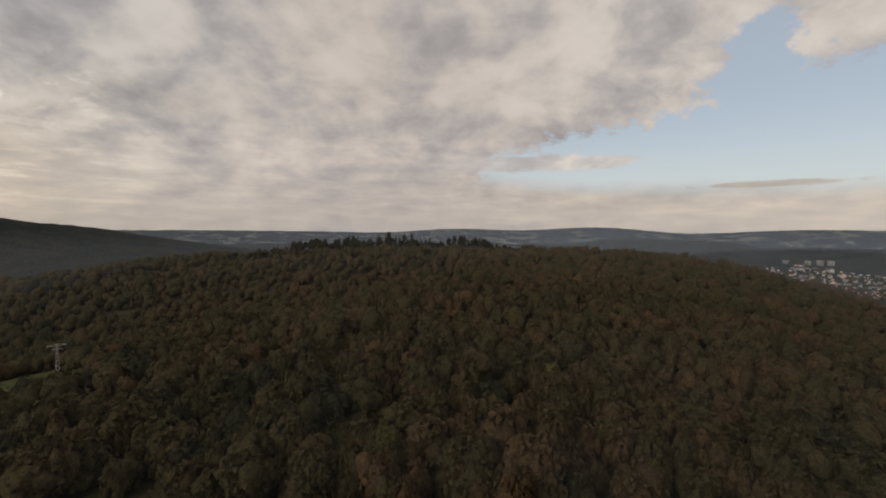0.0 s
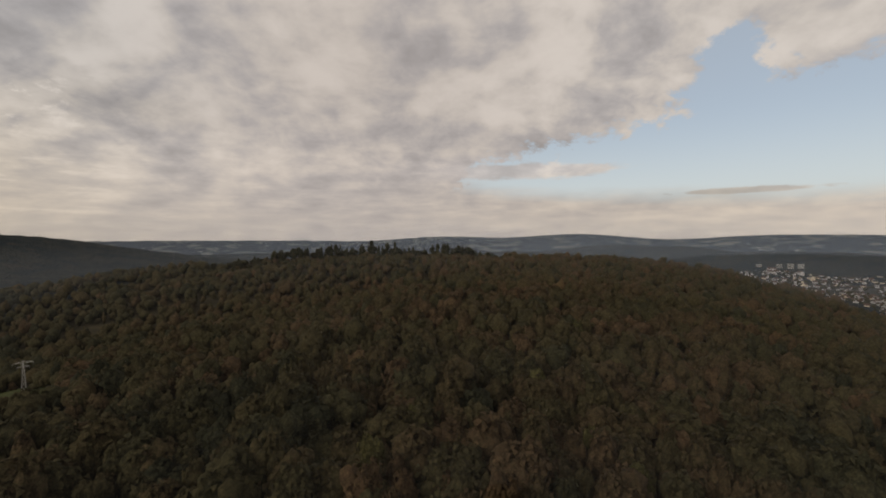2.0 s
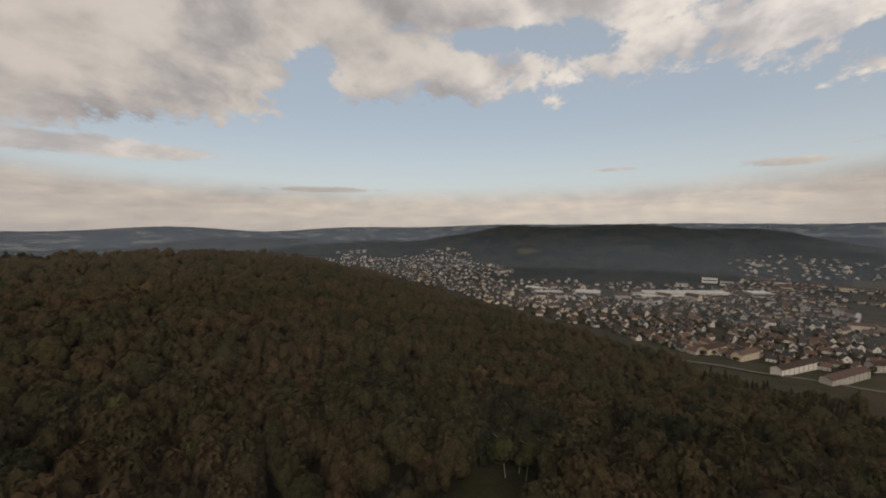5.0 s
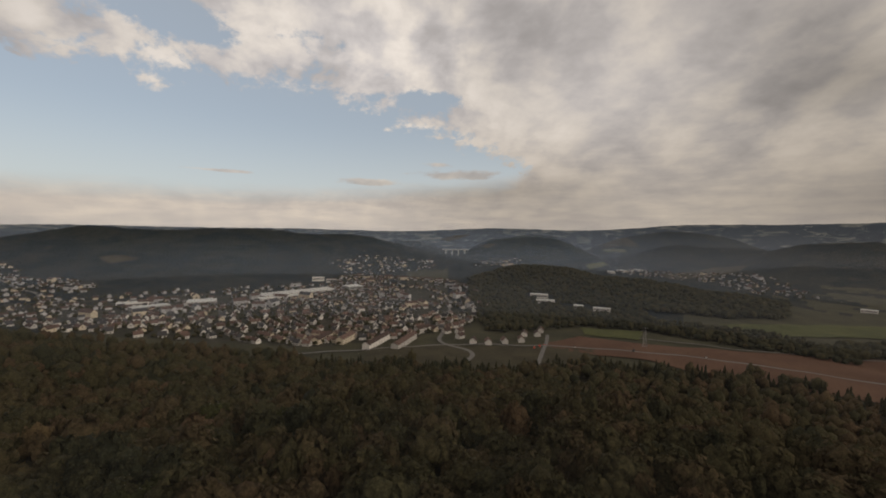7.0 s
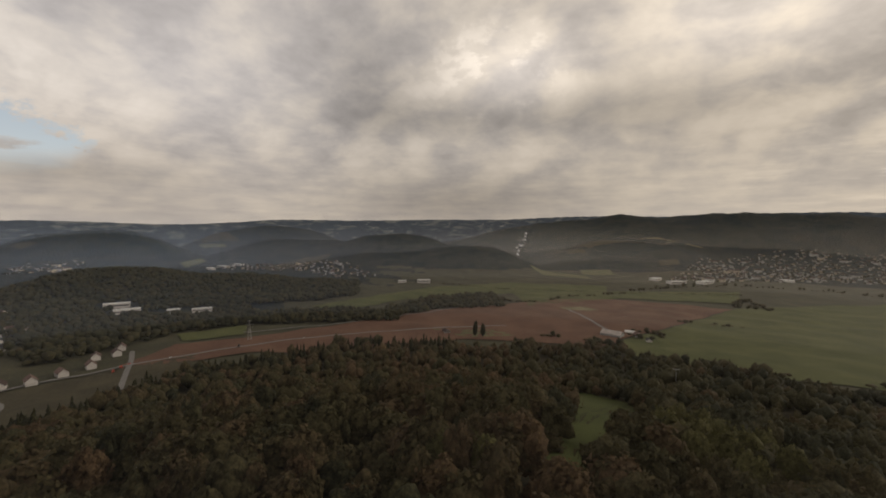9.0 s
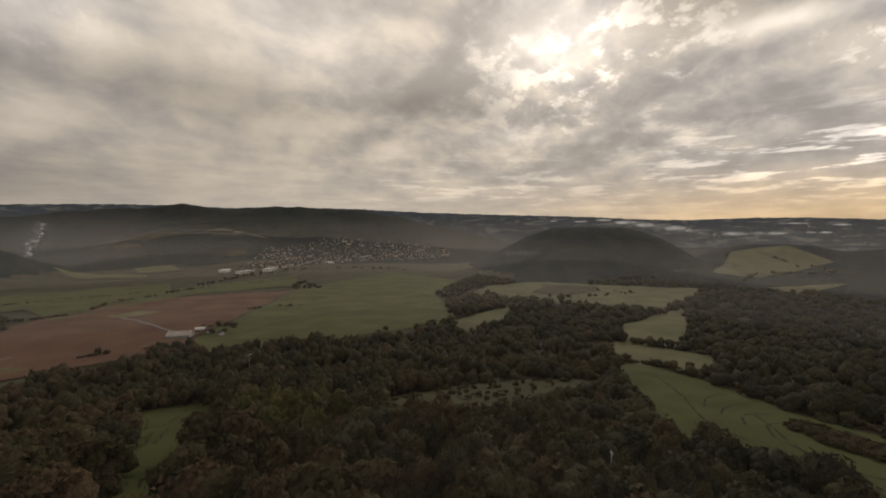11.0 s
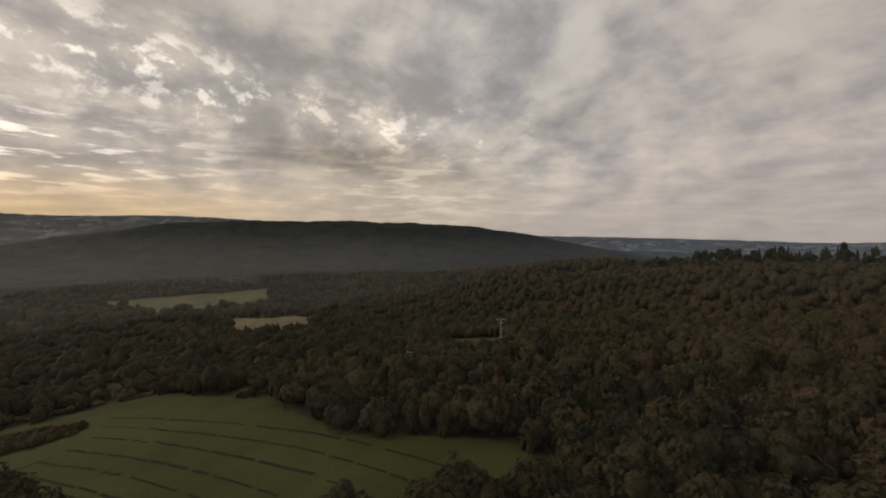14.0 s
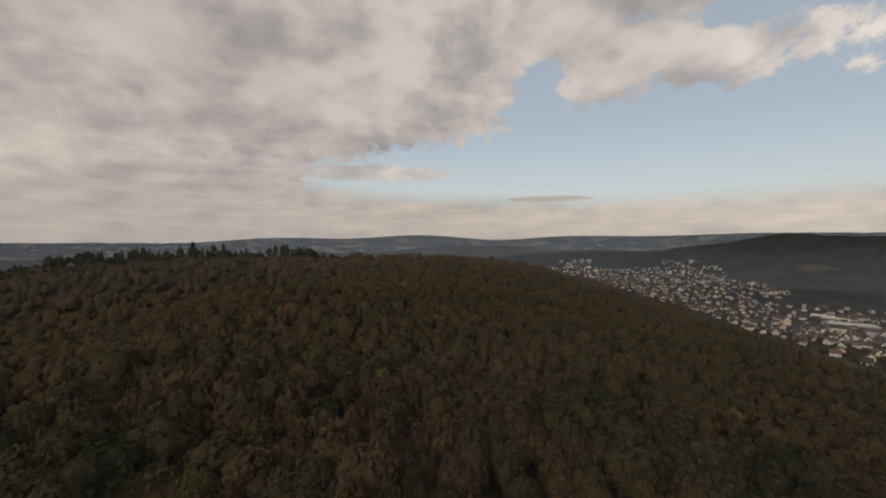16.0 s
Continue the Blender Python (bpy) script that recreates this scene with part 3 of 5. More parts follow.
def boughs(seed, clumps, sub=1, rough=0.22):
    """A crown body of rounded clumps of foliage heaped over one another: width 1, height 1."""
    r = np.random.RandomState(seed)
    bv, bf = ball(sub)
    vs, fs = [], []
    for n in range(clumps):
        if n == 0:
            c, w = np.array((0.0, 0.0, 0.60)), 0.36
        else:
            a, h = n * 2.4 + r.uniform(-0.4, 0.4), 0.32 + 0.52 * ((n * 0.618) % 1.0)
            reach = 0.33 * math.sqrt(max(0.05, 1 - ((h - 0.45) / 0.5) ** 2)) * r.uniform(0.75, 1.15)
            c, w = np.array((reach * math.cos(a), reach * math.sin(a), h)), r.uniform(0.15, 0.22)
        g = 1 + rough * r.uniform(-1, 1, (len(bv), 1))
        fs.append(bf + sum(len(q) for q in vs))
        vs.append(bv * g * (w, w, w * 0.95) + c)
    return np.concatenate(vs), np.concatenate(fs)


def cards(count, size, seed, clumps=16, core=1, heap=None):
    """A crown of small leaf sprays standing on clumps, over a body of boughs: width 1, height 1."""
    r = np.random.RandomState(seed)
    c = r.normal(size=(clumps, 3))
    c /= np.linalg.norm(c, axis=1)[:, None]
    c[:, 2] = np.abs(c[:, 2]) * 1.1 - 0.35
    c = c * (0.34, 0.34, 0.30) * r.uniform(0.6, 1.2, (clumps, 1)) + (0, 0, 0.60)
    who = r.randint(0, clumps, count)
    out = r.normal(size=(count, 3)) + (0, 0, 0.45)
    out /= np.linalg.norm(out, axis=1)[:, None]
    p = c[who] + out * (0.17 * r.uniform(0.55, 1.15, (count, 1)))
    nrm = out + (0, 0, 0.2) + r.normal(size=(count, 3)) * 0.4
    nrm /= np.linalg.norm(nrm, axis=1)[:, None]
    side = np.cross(nrm, r.normal(size=(count, 3)))
    side /= np.linalg.norm(side, axis=1)[:, None]
    top = np.cross(nrm, side)
    s = size * r.uniform(0.6, 1.3, (count, 1))
    a, b, e = p - side * s * 0.6 - top * s * 0.3, p + side * s * 0.6 - top * s * 0.25, p + top * s * 0.75
    v = np.stack([a, b, e], 1).reshape(-1, 3)
    f = np.arange(count * 3).reshape(-1, 3)
    cv, cf = boughs(seed, heap or clumps // 2, core)
    cv = (cv - (0, 0, 0.6)) * (0.95, 0.95, 0.95) + (0, 0, 0.58)
    return np.concatenate([v, cv]), np.concatenate([f, cf + len(v)])


def swell(v):
    """The way in which each place of a crown faces: outward from the middle, and upward."""
    o = (np.asarray(v, float) - (0, 0, 0.42)) * (1.0, 1.0, 0.9)
    o = o / (np.linalg.norm(o, axis=1)[:, None] + 1e-6) + (0, 0, 0.30)
    return o / (np.linalg.norm(o, axis=1)[:, None] + 1e-6)


def spire(seed, tiers=5, sides=7):
    """A spruce: ragged skirts of boughs stacked on one another, width 1, height 1."""
    r = np.random.RandomState(seed)
    vs, fs = [], []
    for t in range(tiers):
        q0 = t / tiers
        lo, hi, w = 0.10 + 0.80 * q0, 0.10 + 0.80 * (t + 2.0) / tiers, 0.5 * (1 - 0.85 * q0 ** 1.35)
        a = np.arange(sides) / sides * 6.283 + r.uniform(0, 6)
        w = w * r.uniform(0.55, 1.2, sides)
        n = len(vs)
        vs += [(w[q] * np.cos(a[q]), w[q] * np.sin(a[q]), lo + r.uniform(-0.04, 0.04)) for q in range(sides)] + [(r.uniform(-0.02, 0.02), r.uniform(-0.02, 0.02), min(hi, 1))]
        fs += [(n + q, n + (q + 1) % sides, n + sides) for q in range(sides)]
    return np.array(vs), np.array(fs)


def grove(name, shapes, x, y, tall, wide, tint, label, category="wood", sink=0.5):
    """Many trees in one mesh."""
    r = np.random.RandomState(len(x))
    z = height(x, y) - sink
    pick = r.randint(0, len(shapes), len(x))
    turn = r.uniform(0, 6.283, len(x))
    vs, fs, ts, ns, base = [], [], [], [], 0
    for s, (v, f) in enumerate(shapes):
        m = np.where(pick == s)[0]
        if not len(m):
            continue
        ca, sa = np.cos(turn[m])[:, None], np.sin(turn[m])[:, None]
        px = (v[None, :, 0] * ca - v[None, :, 1] * sa) * wide[m][:, None] + x[m][:, None]
        py = (v[None, :, 0] * sa + v[None, :, 1] * ca) * wide[m][:, None] + y[m][:, None]
        pz = v[None, :, 2] * tall[m][:, None] + z[m][:, None]
        vs.append(np.stack([px, py, pz], -1).reshape(-1, 3))
        fs.append((f[None] + (np.arange(len(m)) * len(v))[:, None, None] + base).reshape(-1, 3))
        ts.append(np.repeat(tint[m], len(v)))
        o = swell(v)
        ns.append(np.stack([o[None, :, 0] * ca - o[None, :, 1] * sa, o[None, :, 0] * sa + o[None, :, 1] * ca, np.repeat(o[None, :, 2], len(m), 0)], -1).reshape(-1, 3))
        base += len(m) * len(v)
    me = sheet(name, np.concatenate(vs), np.concatenate(fs), [M_LEAF], tint=np.concatenate(ts), soft=np.concatenate(ns))
    return tagged(new(name, me), label, category, kind="stuff")


def spots(x0, x1, y0, y1, gap, seed):
    """Places on a shaken grid."""
    r = np.random.RandomState(seed)
    x, y = np.meshgrid(np.arange(x0, x1, gap), np.arange(y0, y1, gap))
    x, y = x + r.uniform(-0.42, 0.42, x.shape) * gap, y + r.uniform(-0.42, 0.42, y.shape) * gap
    return x.ravel(), y.ravel()


def autumn(x, y, r):
    """How brown a tree has turned and how bright its wood is painted: the sunny hill most, the hollows to the west
    least.
    """
    az = np.degrees(np.arctan2(-x, y))
    hill = np.exp(-((az + 8) / 62) ** 2)
    # east and south terms also paint those woods brighter, the west term darker
    base = 0.20 + 0.25 * hill + 0.10 * np.exp(-((az + 92) / 36) ** 2) + 0.24 * np.exp(-((az + 158) / 32) ** 2) - 0.15 * np.exp(-((az - 82) / 42) ** 2) + 0.30 * np.exp(-(((x + 12) / 30) ** 2 + ((y + 165) / 45) ** 2))
    return np.clip(base + 0.15 * wave(x, y, 90, 21) + 0.08 * wave(x, y, 300, 22) + r.normal(size=len(x)) * 0.145, 0.02, 1)


def plant_forest():
    """The wood on the hill; returns the places of the trees nearest to the camera, which are built one by one."""
    r = np.random.RandomState(11)
    x, y = spots(-1500, 1200, -800, 1500, 8.3, 3)
    d = np.hypot(x, y)
    keep = wooded(x, y) & (d > 20)
    # thin out with distance, and leave dark gaps
    keep &= r.uniform(size=len(x)) < np.clip(1.22 - d / 1250, 0.26, 1)
    keep &= r.uniform(size=len(x)) < np.where(d < 200, 1, np.where(d < 420, 0.82, np.where(d < 720, 0.68, 1.0)))
    keep &= ~((wave(x, y, 38, 31) > 1.02) & (d < 230))
    # the west is half scrub: clearings, low growth
    bearing = np.degrees(np.arctan2(-x, y))
    scrubby = np.exp(-((bearing - 105) / 42) ** 4) * (d > 215)
    keep &= ~((wave(x, y, 52, 33) > 0.62) & (scrubby > 0.5))
    x, y, d, scrubby = x[keep], y[keep], d[keep], scrubby[keep]
    tint = autumn(x, y, r)
    wide = np.clip(r.normal(12.6, 3.9, len(x)), 6, 23) * np.clip(0.86 + d / 1900, 1, 1.12)
    tall = np.clip(18.5 + (wide - 12.4) * 0.5 + r.normal(size=len(x)) * 2.4, 12, 28) * (1 + 0.15 * wave(x, y, 75, 51) + 0.13 * wave(x, y, 34, 52))
    tall = tall * (1 - scrubby * np.clip(0.16 - 0.22 * wave(x, y, 60, 34), 0, 0.5))
    az = np.degrees(np.arctan2(-x, y))
    tall = np.where((d > 780) & (d < 960) & (az > -11) & (az < 28), tall * 0.6, tall)
    order = np.argsort(np.where(d > 84, d, 1e9))[:290]
    alone = np.zeros(len(x), bool)
    alone[order] = True
    near, mid = (d < 200) & ~alone, (d >= 200) & (d < 420)
    mile = (d >= 420) & (d < 720)
    far = (d >= 720) & (d < 960)
    rest = d >= 960
    for m, shapes, label in ((near, [cards(360, 0.102, s, 20, 1, 7) for s in (1, 2, 3, 4, 5, 6)], "dense autumn broadleaf wood below the camera"),
                             (mid, [cards(60, 0.125, s, 13, 1, 5) for s in (4, 5, 6, 7, 8, 9)], "brown and olive broadleaf wood on the hillside"),
                             (mile, [cards(9, 0.17, s, 9, 1, 3) for s in (7, 8, 9, 10, 11)], "brown and olive wood further up the hill"),
                             (far, [boughs(s, 2, 1, 0.3) for s in (7, 8, 9, 10, 11)], "distant brown and olive hillside wood"),
                             (rest, [lump(1, s, 0.35) for s in (12, 13, 14, 15)], "far brown and olive wood over the hills")):
        grove("woodland_trees", shapes, x[m], y[m], tall[m], wide[m], tint[m], label, sink=4.6)
    return x[alone], y[alone], tall[alone], wide[alone], tint[alone]


SINGLE = plant_forest()


# ---- small helpers for things ----
def part(name, bm, mat, parent=None, label=""):
    me = bpy.data.meshes.new(name)
    bm.to_mesh(me), bm.free()
    me.materials.append(mat)
    ob = new(name, me)
    ob.parent = parent
    if label:
        ob["label"] = label
    return ob


def thing(name, label, category, group=""):
    return tagged(new(name), label, category, group)


def box(bm, x0, x1, y0, y1, z0, z1):
    m = Matrix.Translation(((x0 + x1) / 2, (y0 + y1) / 2, (z0 + z1) / 2)) @ Matrix.Diagonal((x1 - x0, y1 - y0, z1 - z0, 1))
    bmesh.ops.create_cube(bm, size=1, matrix=m)
    return bm


def boxes(*dims):
    bm = bmesh.new()
    for q in dims:
        box(bm, *q)
    return bm


def rod(bm, p, q, r0, r1=None, sides=6):
    """A tapered bar from p to q."""
    p, q = Vector(p), Vector(q)
    m = Matrix.Translation((p + q) / 2) @ (q - p).to_track_quat("Z", "Y").to_matrix().to_4x4()
    bmesh.ops.create_cone(bm, cap_ends=True, segments=sides, radius1=r0, radius2=r0 if r1 is None else r1, depth=(q - p).length, matrix=m)


def land(x, y):
    return float(height(x, y))


def stand(x, y, turn=0.0, sink=0.0, lean=0.0):
    return pose(x, y, land(x, y) - sink, lean, 0, turn)


def facing(x, y):
    """Degrees by which a thing at x, y turns so that its front (-y) looks to the hill."""
    return math.degrees(math.atan2(y, x)) - 90


# ---- hedges, woods of the valley, conifers ----
def along(line, gap, seed, side=3.0):
    """Places along a line of the plan."""
    r = np.random.RandomState(seed)
    xs, ys = [], []
    for (x1, y1), (x2, y2) in zip(line, line[1:]):
        n = max(1, int(math.hypot(x2 - x1, y2 - y1) / gap))
        t = (np.arange(n) + r.uniform(0, 1, n)) / n
        xs.append(x1 + (x2 - x1) * t + r.normal(size=n) * side), ys.append(y1 + (y2 - y1) * t + r.normal(size=n) * side)
    return np.concatenate(xs), np.concatenate(ys)


def filled(poly, gap, seed):
    p = np.array(poly)
    x, y = spots(p[:, 0].min(), p[:, 0].max(), p[:, 1].min(), p[:, 1].max(), gap, seed)
    m = inside(x, y, poly)
    return x[m], y[m]


def bushes(name, x, y, tall, wide, green, label, shapes=None, category="hedge"):
    r = np.random.RandomState(len(x) + 7)
    n = len(x)
    return grove(name, shapes or [lump(2, s, 0.45) for s in (21, 22, 23)], x, y, r.uniform(*tall, n), r.uniform(*wide, n),
                 np.clip(green + r.normal(size=n) * 0.12, 0, 1), label, category)


VALLEY_WOODS = [
    ([(917, -349), (893, -405), (775, -519), (693, -618), (590, -613), (620, -575), (690, -470), (680, -380), (672, -304), (694, -272), (784, -291)], "dark wood between the estate and the halls"),
    ([(439, -687), (465, -769), (449, -1012), (310, -1133), (250, -1044), (236, -959), (368, -860), (408, -736)], "dark wood beside the ploughed field"),
    ([(755, -530), (664, -686), (503, -788), (388, -723), (500, -650), (607, -590), (640, -570)], "belt of trees along the ploughed field"),
    ([(1031, -355), (1048, -605), (862, -650), (694, -827), (643, -953), (755, -1119), (970, -1078), (1198, -936), (1377, -732), (1418, -488)], "dark wood over a low hill in the valley"),
    ([(-577, -891), (-809, -1086), (-907, -1125), (-927, -950), (-729, -932), (-562, -800)], "dark wood beside the green pasture"),
    ([(930, -340), (1031, -355), (1048, -605), (862, -650), (800, -700), (690, -640), (775, -519), (893, -405)], "dark wood round the white halls"),
]
for n, (poly, label) in enumerate(VALLEY_WOODS):
    wx, wy = filled(poly, 9.0 if n < 5 else 10.5, 40 + n)
    clear = np.min([np.hypot(wx - hx, wy - hy) for hx, hy in ((945, -538), (1020, -560), (868, -585), (826, -620))], 0) > 40
    wx, wy = wx[clear], wy[clear]
    stay = np.random.RandomState(140 + n).uniform(size=len(wx)) < 0.86
    wx, wy = wx[stay], wy[stay]
    bushes("woodland_trees", wx, wy, (6, 17), (8, 17) if n == 3 else (7, 14), 0.13, label, [lump(1, s, 0.4) for s in (24, 25, 26, 27)], "wood")
for n, (line, gap, tall, label) in enumerate([
        ([(256, -1041), (153, -1079), (123, -1181), (21, -1257), (-45, -1340)], 6, (4, 9), "hedge of bushes along the ploughed field"),
        ([(544, -1317), (312, -1265), (153, -1306), (-45, -1340), (-382, -1454)], 4, (2, 5), "thin hedge across the pasture"),
        ([(-64, -1395), (-209, -1577), (-425, -1712), (-664, -1667), (-821, -1491)], 12, (6, 14), "row of dark trees before the village"),
        ([(-288, -1211), (-357, -1171), (-349, -1324), (-290, -1230)], 8, (7, 13), "clump of dark trees in the pasture"),
        ([(-130, -947), (-178, -944), (-238, -935)], 8, (5, 9), "short row of bushes in the pasture"),
        ([(-120, -640), (-295, -618), (-440, -610), (-520, -760)], 26, (4, 9), "scattered bushes along a pasture edge"),
        ([(-630, -395), (-800, -440), (-931, -444)], 9, (6, 11), "hedge between two meadows"),
        ([(-386, -268), (-404, -218), (-378, -148)], 4.5, (5, 9), "dense hedge between meadow and crop"),
        ([(-500, -326), (-515, -262), (-512, -206)], 6, (7, 13), "row of trees between two meadows"),
        ([(-498, -330), (-425, -285), (-386, -246)], 8, (5, 10), "hedge along a narrow meadow"),
        ([(-512, -200), (-440, -168), (-400, -190)], 7, (5, 11), "bushes at a meadow corner"),
        ([(-760, -700), (-900, -640), (-1050, -640), (-1000, -720)], 14, (5, 10), "scattered bushes on a pale meadow"),
        ([(-385, -150), (-338, -72), (-330, -10), (-320, 25)], 4.5, (3, 6.5), "russet hedge along the crop field"),
        ([(-2190, -668), (-2180, -640), (-2150, -612)], 5, (9, 15), "clump of dark trees on a sloping meadow"),
        ([(-1590, -566), (-1809, -606), (-1883, -567), (-1943, -488), (-1943, -435), (-2088, -444), (-2112, -517), (-2074, -565)], 9, (9, 15), "dark trees along a sloping meadow"),
        ([(-1940, -728), (-1957, -727), (-2252, -882), (-2191, -807)], 30, (6, 10), "lone trees on a sloping meadow"),
        ([(-850, 118), (-775, 285)], 9, (4, 8), "bushes beside the stubble strip"),
        ([(600, -585), (700, -640), (780, -700)], 10, (6, 11), "trees along a lane"),
        ([(-10, -700), (40, -720), (110, -715)], 8, (7, 14), "dark trees beside the farm"),
        ([(-30, -790), (-60, -760), (-90, -800), (-45, -830)], 9, (6, 12), "trees round the farm yard")]):
    hx, hy = along(line, gap, 60 + n, 8.0 if "scattered" in label else 3.0)
    if "dense" not in label and "clump" not in label:
        stands = wave(hx, hy, 55, 80 + n) > -0.45
        hx, hy = hx[stands], hy[stands]
    bushes("hedge", hx, hy, (tall[0] * 0.5, tall[1] * 1.1), (6, 11) if tall[1] > 7 else (4, 7), 0.3 if "russet" not in label else 0.62, label)

sx, sy = filled(FIELDS["glade"], 9.0, 71)
some = np.random.RandomState(72).uniform(size=len(sx)) < 0.55
bushes("shrubs", sx[some], sy[some], (1.2, 6.0), (3, 8.5), 0.36, "low russet and olive scrub on a dry glade", [cards(120, 0.15, s, 9, 1, 5) for s in (33, 34, 35)], "shrubs")

# the copse in the crop field: a low oval of bushes
r_copse = np.random.RandomState(77)
ang, rad = r_copse.uniform(0, 6.283, 150), np.sqrt(r_copse.uniform(0, 1, 150))
cx0, cy0 = rad * np.cos(ang) * 30, rad * np.sin(ang) * 13
CT = math.atan2(42, 14)
bushes("copse", -286 + cx0 * math.cos(CT) - cy0 * math.sin(CT), -50 + cx0 * math.sin(CT) + cy0 * math.cos(CT), (3.2, 5.5), (5, 8), 0.4,
       "low oval copse of bushes in the crop field", [cards(150, 0.17, s, 12, 1, 5) for s in (31, 32, 36)], "copse")


def conifer(seed, label):
    """A spruce with a bare foot, built at height 1."""
    t = thing("spruce", label, "conifer", "spruces")
    v, f = spire(seed, 9, 9)
    me = sheet("crown", v, f, [M_NEEDLE], smooth=False)
    c = new("crown", me)
    c.parent = t
    bm = bmesh.new()
    rod(bm, (0, 0, 0), (0, 0, 0.5), 0.016, 0.008)
    part("trunk", bm, M_BARK, t)
    return t


def scaled(ob, x, y, tall, wide, turn=0.0, sink=0.4):
    ob.matrix_basis = pose(x, y, land(x, y) - sink, 0, 0, turn) @ Matrix.Diagonal((wide, wide, tall, 1))
    return ob


M_NEEDLE = foliage("needles", None, False)
rs = np.random.RandomState(5)
SPRUCE = [conifer(s, "dark spruce standing above the hilltop wood") for s in (1, 2, 3)]


def pine(seed):
    """A pine with a bare trunk and a broad uneven crown, built at height 1."""
    t = thing("pine_tree", "dark broad-crowned pine on the hilltop", "conifer", "pines")
    v, f = cards(150, 0.12, seed, 10, 1, 6)
    v = (v - (0, 0, 0.58)) * (1.0, 1.0, 0.75) + (0, 0, 0.64)
    c = new("crown", sheet("crown", v, f, [M_NEEDLE]))
    c.parent = t
    bm = bmesh.new()
    rod(bm, (0, 0, 0), (0.01, 0, 0.7), 0.022, 0.012)
    part("trunk", bm, M_BARK, t)
    return t


PINES = [pine(s) for s in (61, 62, 63)]
# how high the row of conifers stands over the wood, by azimuth
ROW_AZ, ROW_TALL = (-13, -9, -5, -2, 1, 4, 7, 11, 15, 19, 21.5, 24, 28), (0.42, 0.55, 0.8, 0.9, 0.55, 0.85, 1.1, 0.95, 0.85, 0.95, 0.6, 0.55, 0.35)
placed = {}
for n in range(190):
    az = -13 + 41 * (n + rs.uniform()) / 190 + 0.7 * math.sin(n * 0.9) + rs.normal() * 0.4
    d = rs.uniform(832, 884)
    a = radians(az)
    kind = PINES if rs.uniform() < 0.4 else SPRUCE
    src = kind[n % 3]
    ob = copy_thing(src, Matrix()) if src.name in placed else src
    placed[src.name] = True
    tall = float(np.interp(az, ROW_AZ, ROW_TALL)) * rs.choice((0.6, 0.75, 0.9, 1.0, 1.12)) * rs.uniform(26, 34)
    scaled(ob, -math.sin(a) * d, math.cos(a) * d, tall, rs.uniform(9, 15) if kind is SPRUCE else rs.uniform(10, 18), rs.uniform(0, 360))
EDGE = [conifer(s, "dark spruce at the lower edge of the wood") for s in (4, 5, 6)]
for n in range(150):
    az = -88 - 72 * (n + rs.uniform()) / 150
    d = float(near_edge(az)) - rs.uniform(0, 45)
    a = radians(az)
    ob = EDGE[n] if n < 3 else copy_thing(EDGE[n % 3], Matrix())
    scaled(ob, -math.sin(a) * d, math.cos(a) * d, rs.uniform(15, 25), rs.uniform(6.5, 9.5), rs.uniform(0, 360))


def poplar(x, y, tall, wide, seed):
    t = thing("poplar_tree", "tall narrow dark poplar at the wood's edge", "tree", "poplars")
    v, f = cards(500, 0.16, seed, 26)
    v[:, 2] = (v[:, 2] - 0.2) * 1.15 + 0.08
    c = new("crown", sheet("crown", v, f, [M_NEEDLE]))
    c.parent = t
    bm = bmesh.new()
    rod(bm, (0, 0, 0), (0, 0, 0.6), 0.06, 0.02)
    part("trunk", bm, M_BARK, t)
    scaled(t, x, y, tall, wide)


poplar(209, -658, 31, 8, 3)
poplar(196, -661, 26, 8.5, 4)

# ---- the nearest trees, one by one ----
M_RUST, M_OLIVE, M_DEEP = foliage("leaves_rust", 0.72), foliage("leaves_olive", 0.42), foliage("leaves_deep", 0.2)


def broadleaf(seed, mat, label):
    t = thing("broadleaf_tree", label, "tree", "trees below the camera")
    v, f = cards(1150, 0.072, seed, 26, 1, 11)
    c = new("crown", sheet("crown", v, f, [mat], soft=swell(v)))
    c.parent = t
    r = np.random.RandomState(seed)
    bm = bmesh.new()
    rod(bm, (0, 0, 0), (0.01, 0.01, 0.5), 0.035, 0.022, 8)
    for q in range(5):
        a = q * 1.26 + r.uniform(0, 0.6)
        rod(bm, (0.01, 0.01, 0.30 + 0.05 * q), (0.3 * math.cos(a), 0.3 * math.sin(a), 0.55 + 0.06 * q), 0.016, 0.005, 5)
    part("trunk", bm, M_BARK, t)
    return t


KINDS = {}
for key, mat, words in (("rust", M_RUST, "rust-brown autumn beech in the dense hillside wood"), ("olive", M_OLIVE, "olive-green oak starting to turn brown"), ("deep", M_DEEP, "dark green broadleaf tree in the hillside wood")):
    KINDS[key] = [broadleaf(s, mat, words) for s in (101, 102, 103, 104)]
used = set()
for n, (x, y, tall, wide, tint) in enumerate(zip(*SINGLE)):
    src = KINDS["rust" if tint > 0.56 else "olive" if tint > 0.33 else "deep"][n % 4]
    ob = copy_thing(src, Matrix()) if src.name in used else src
    used.add(src.name)
    scaled(ob, float(x), float(y), float(tall), float(wide), n * 67 % 360, 4.6)


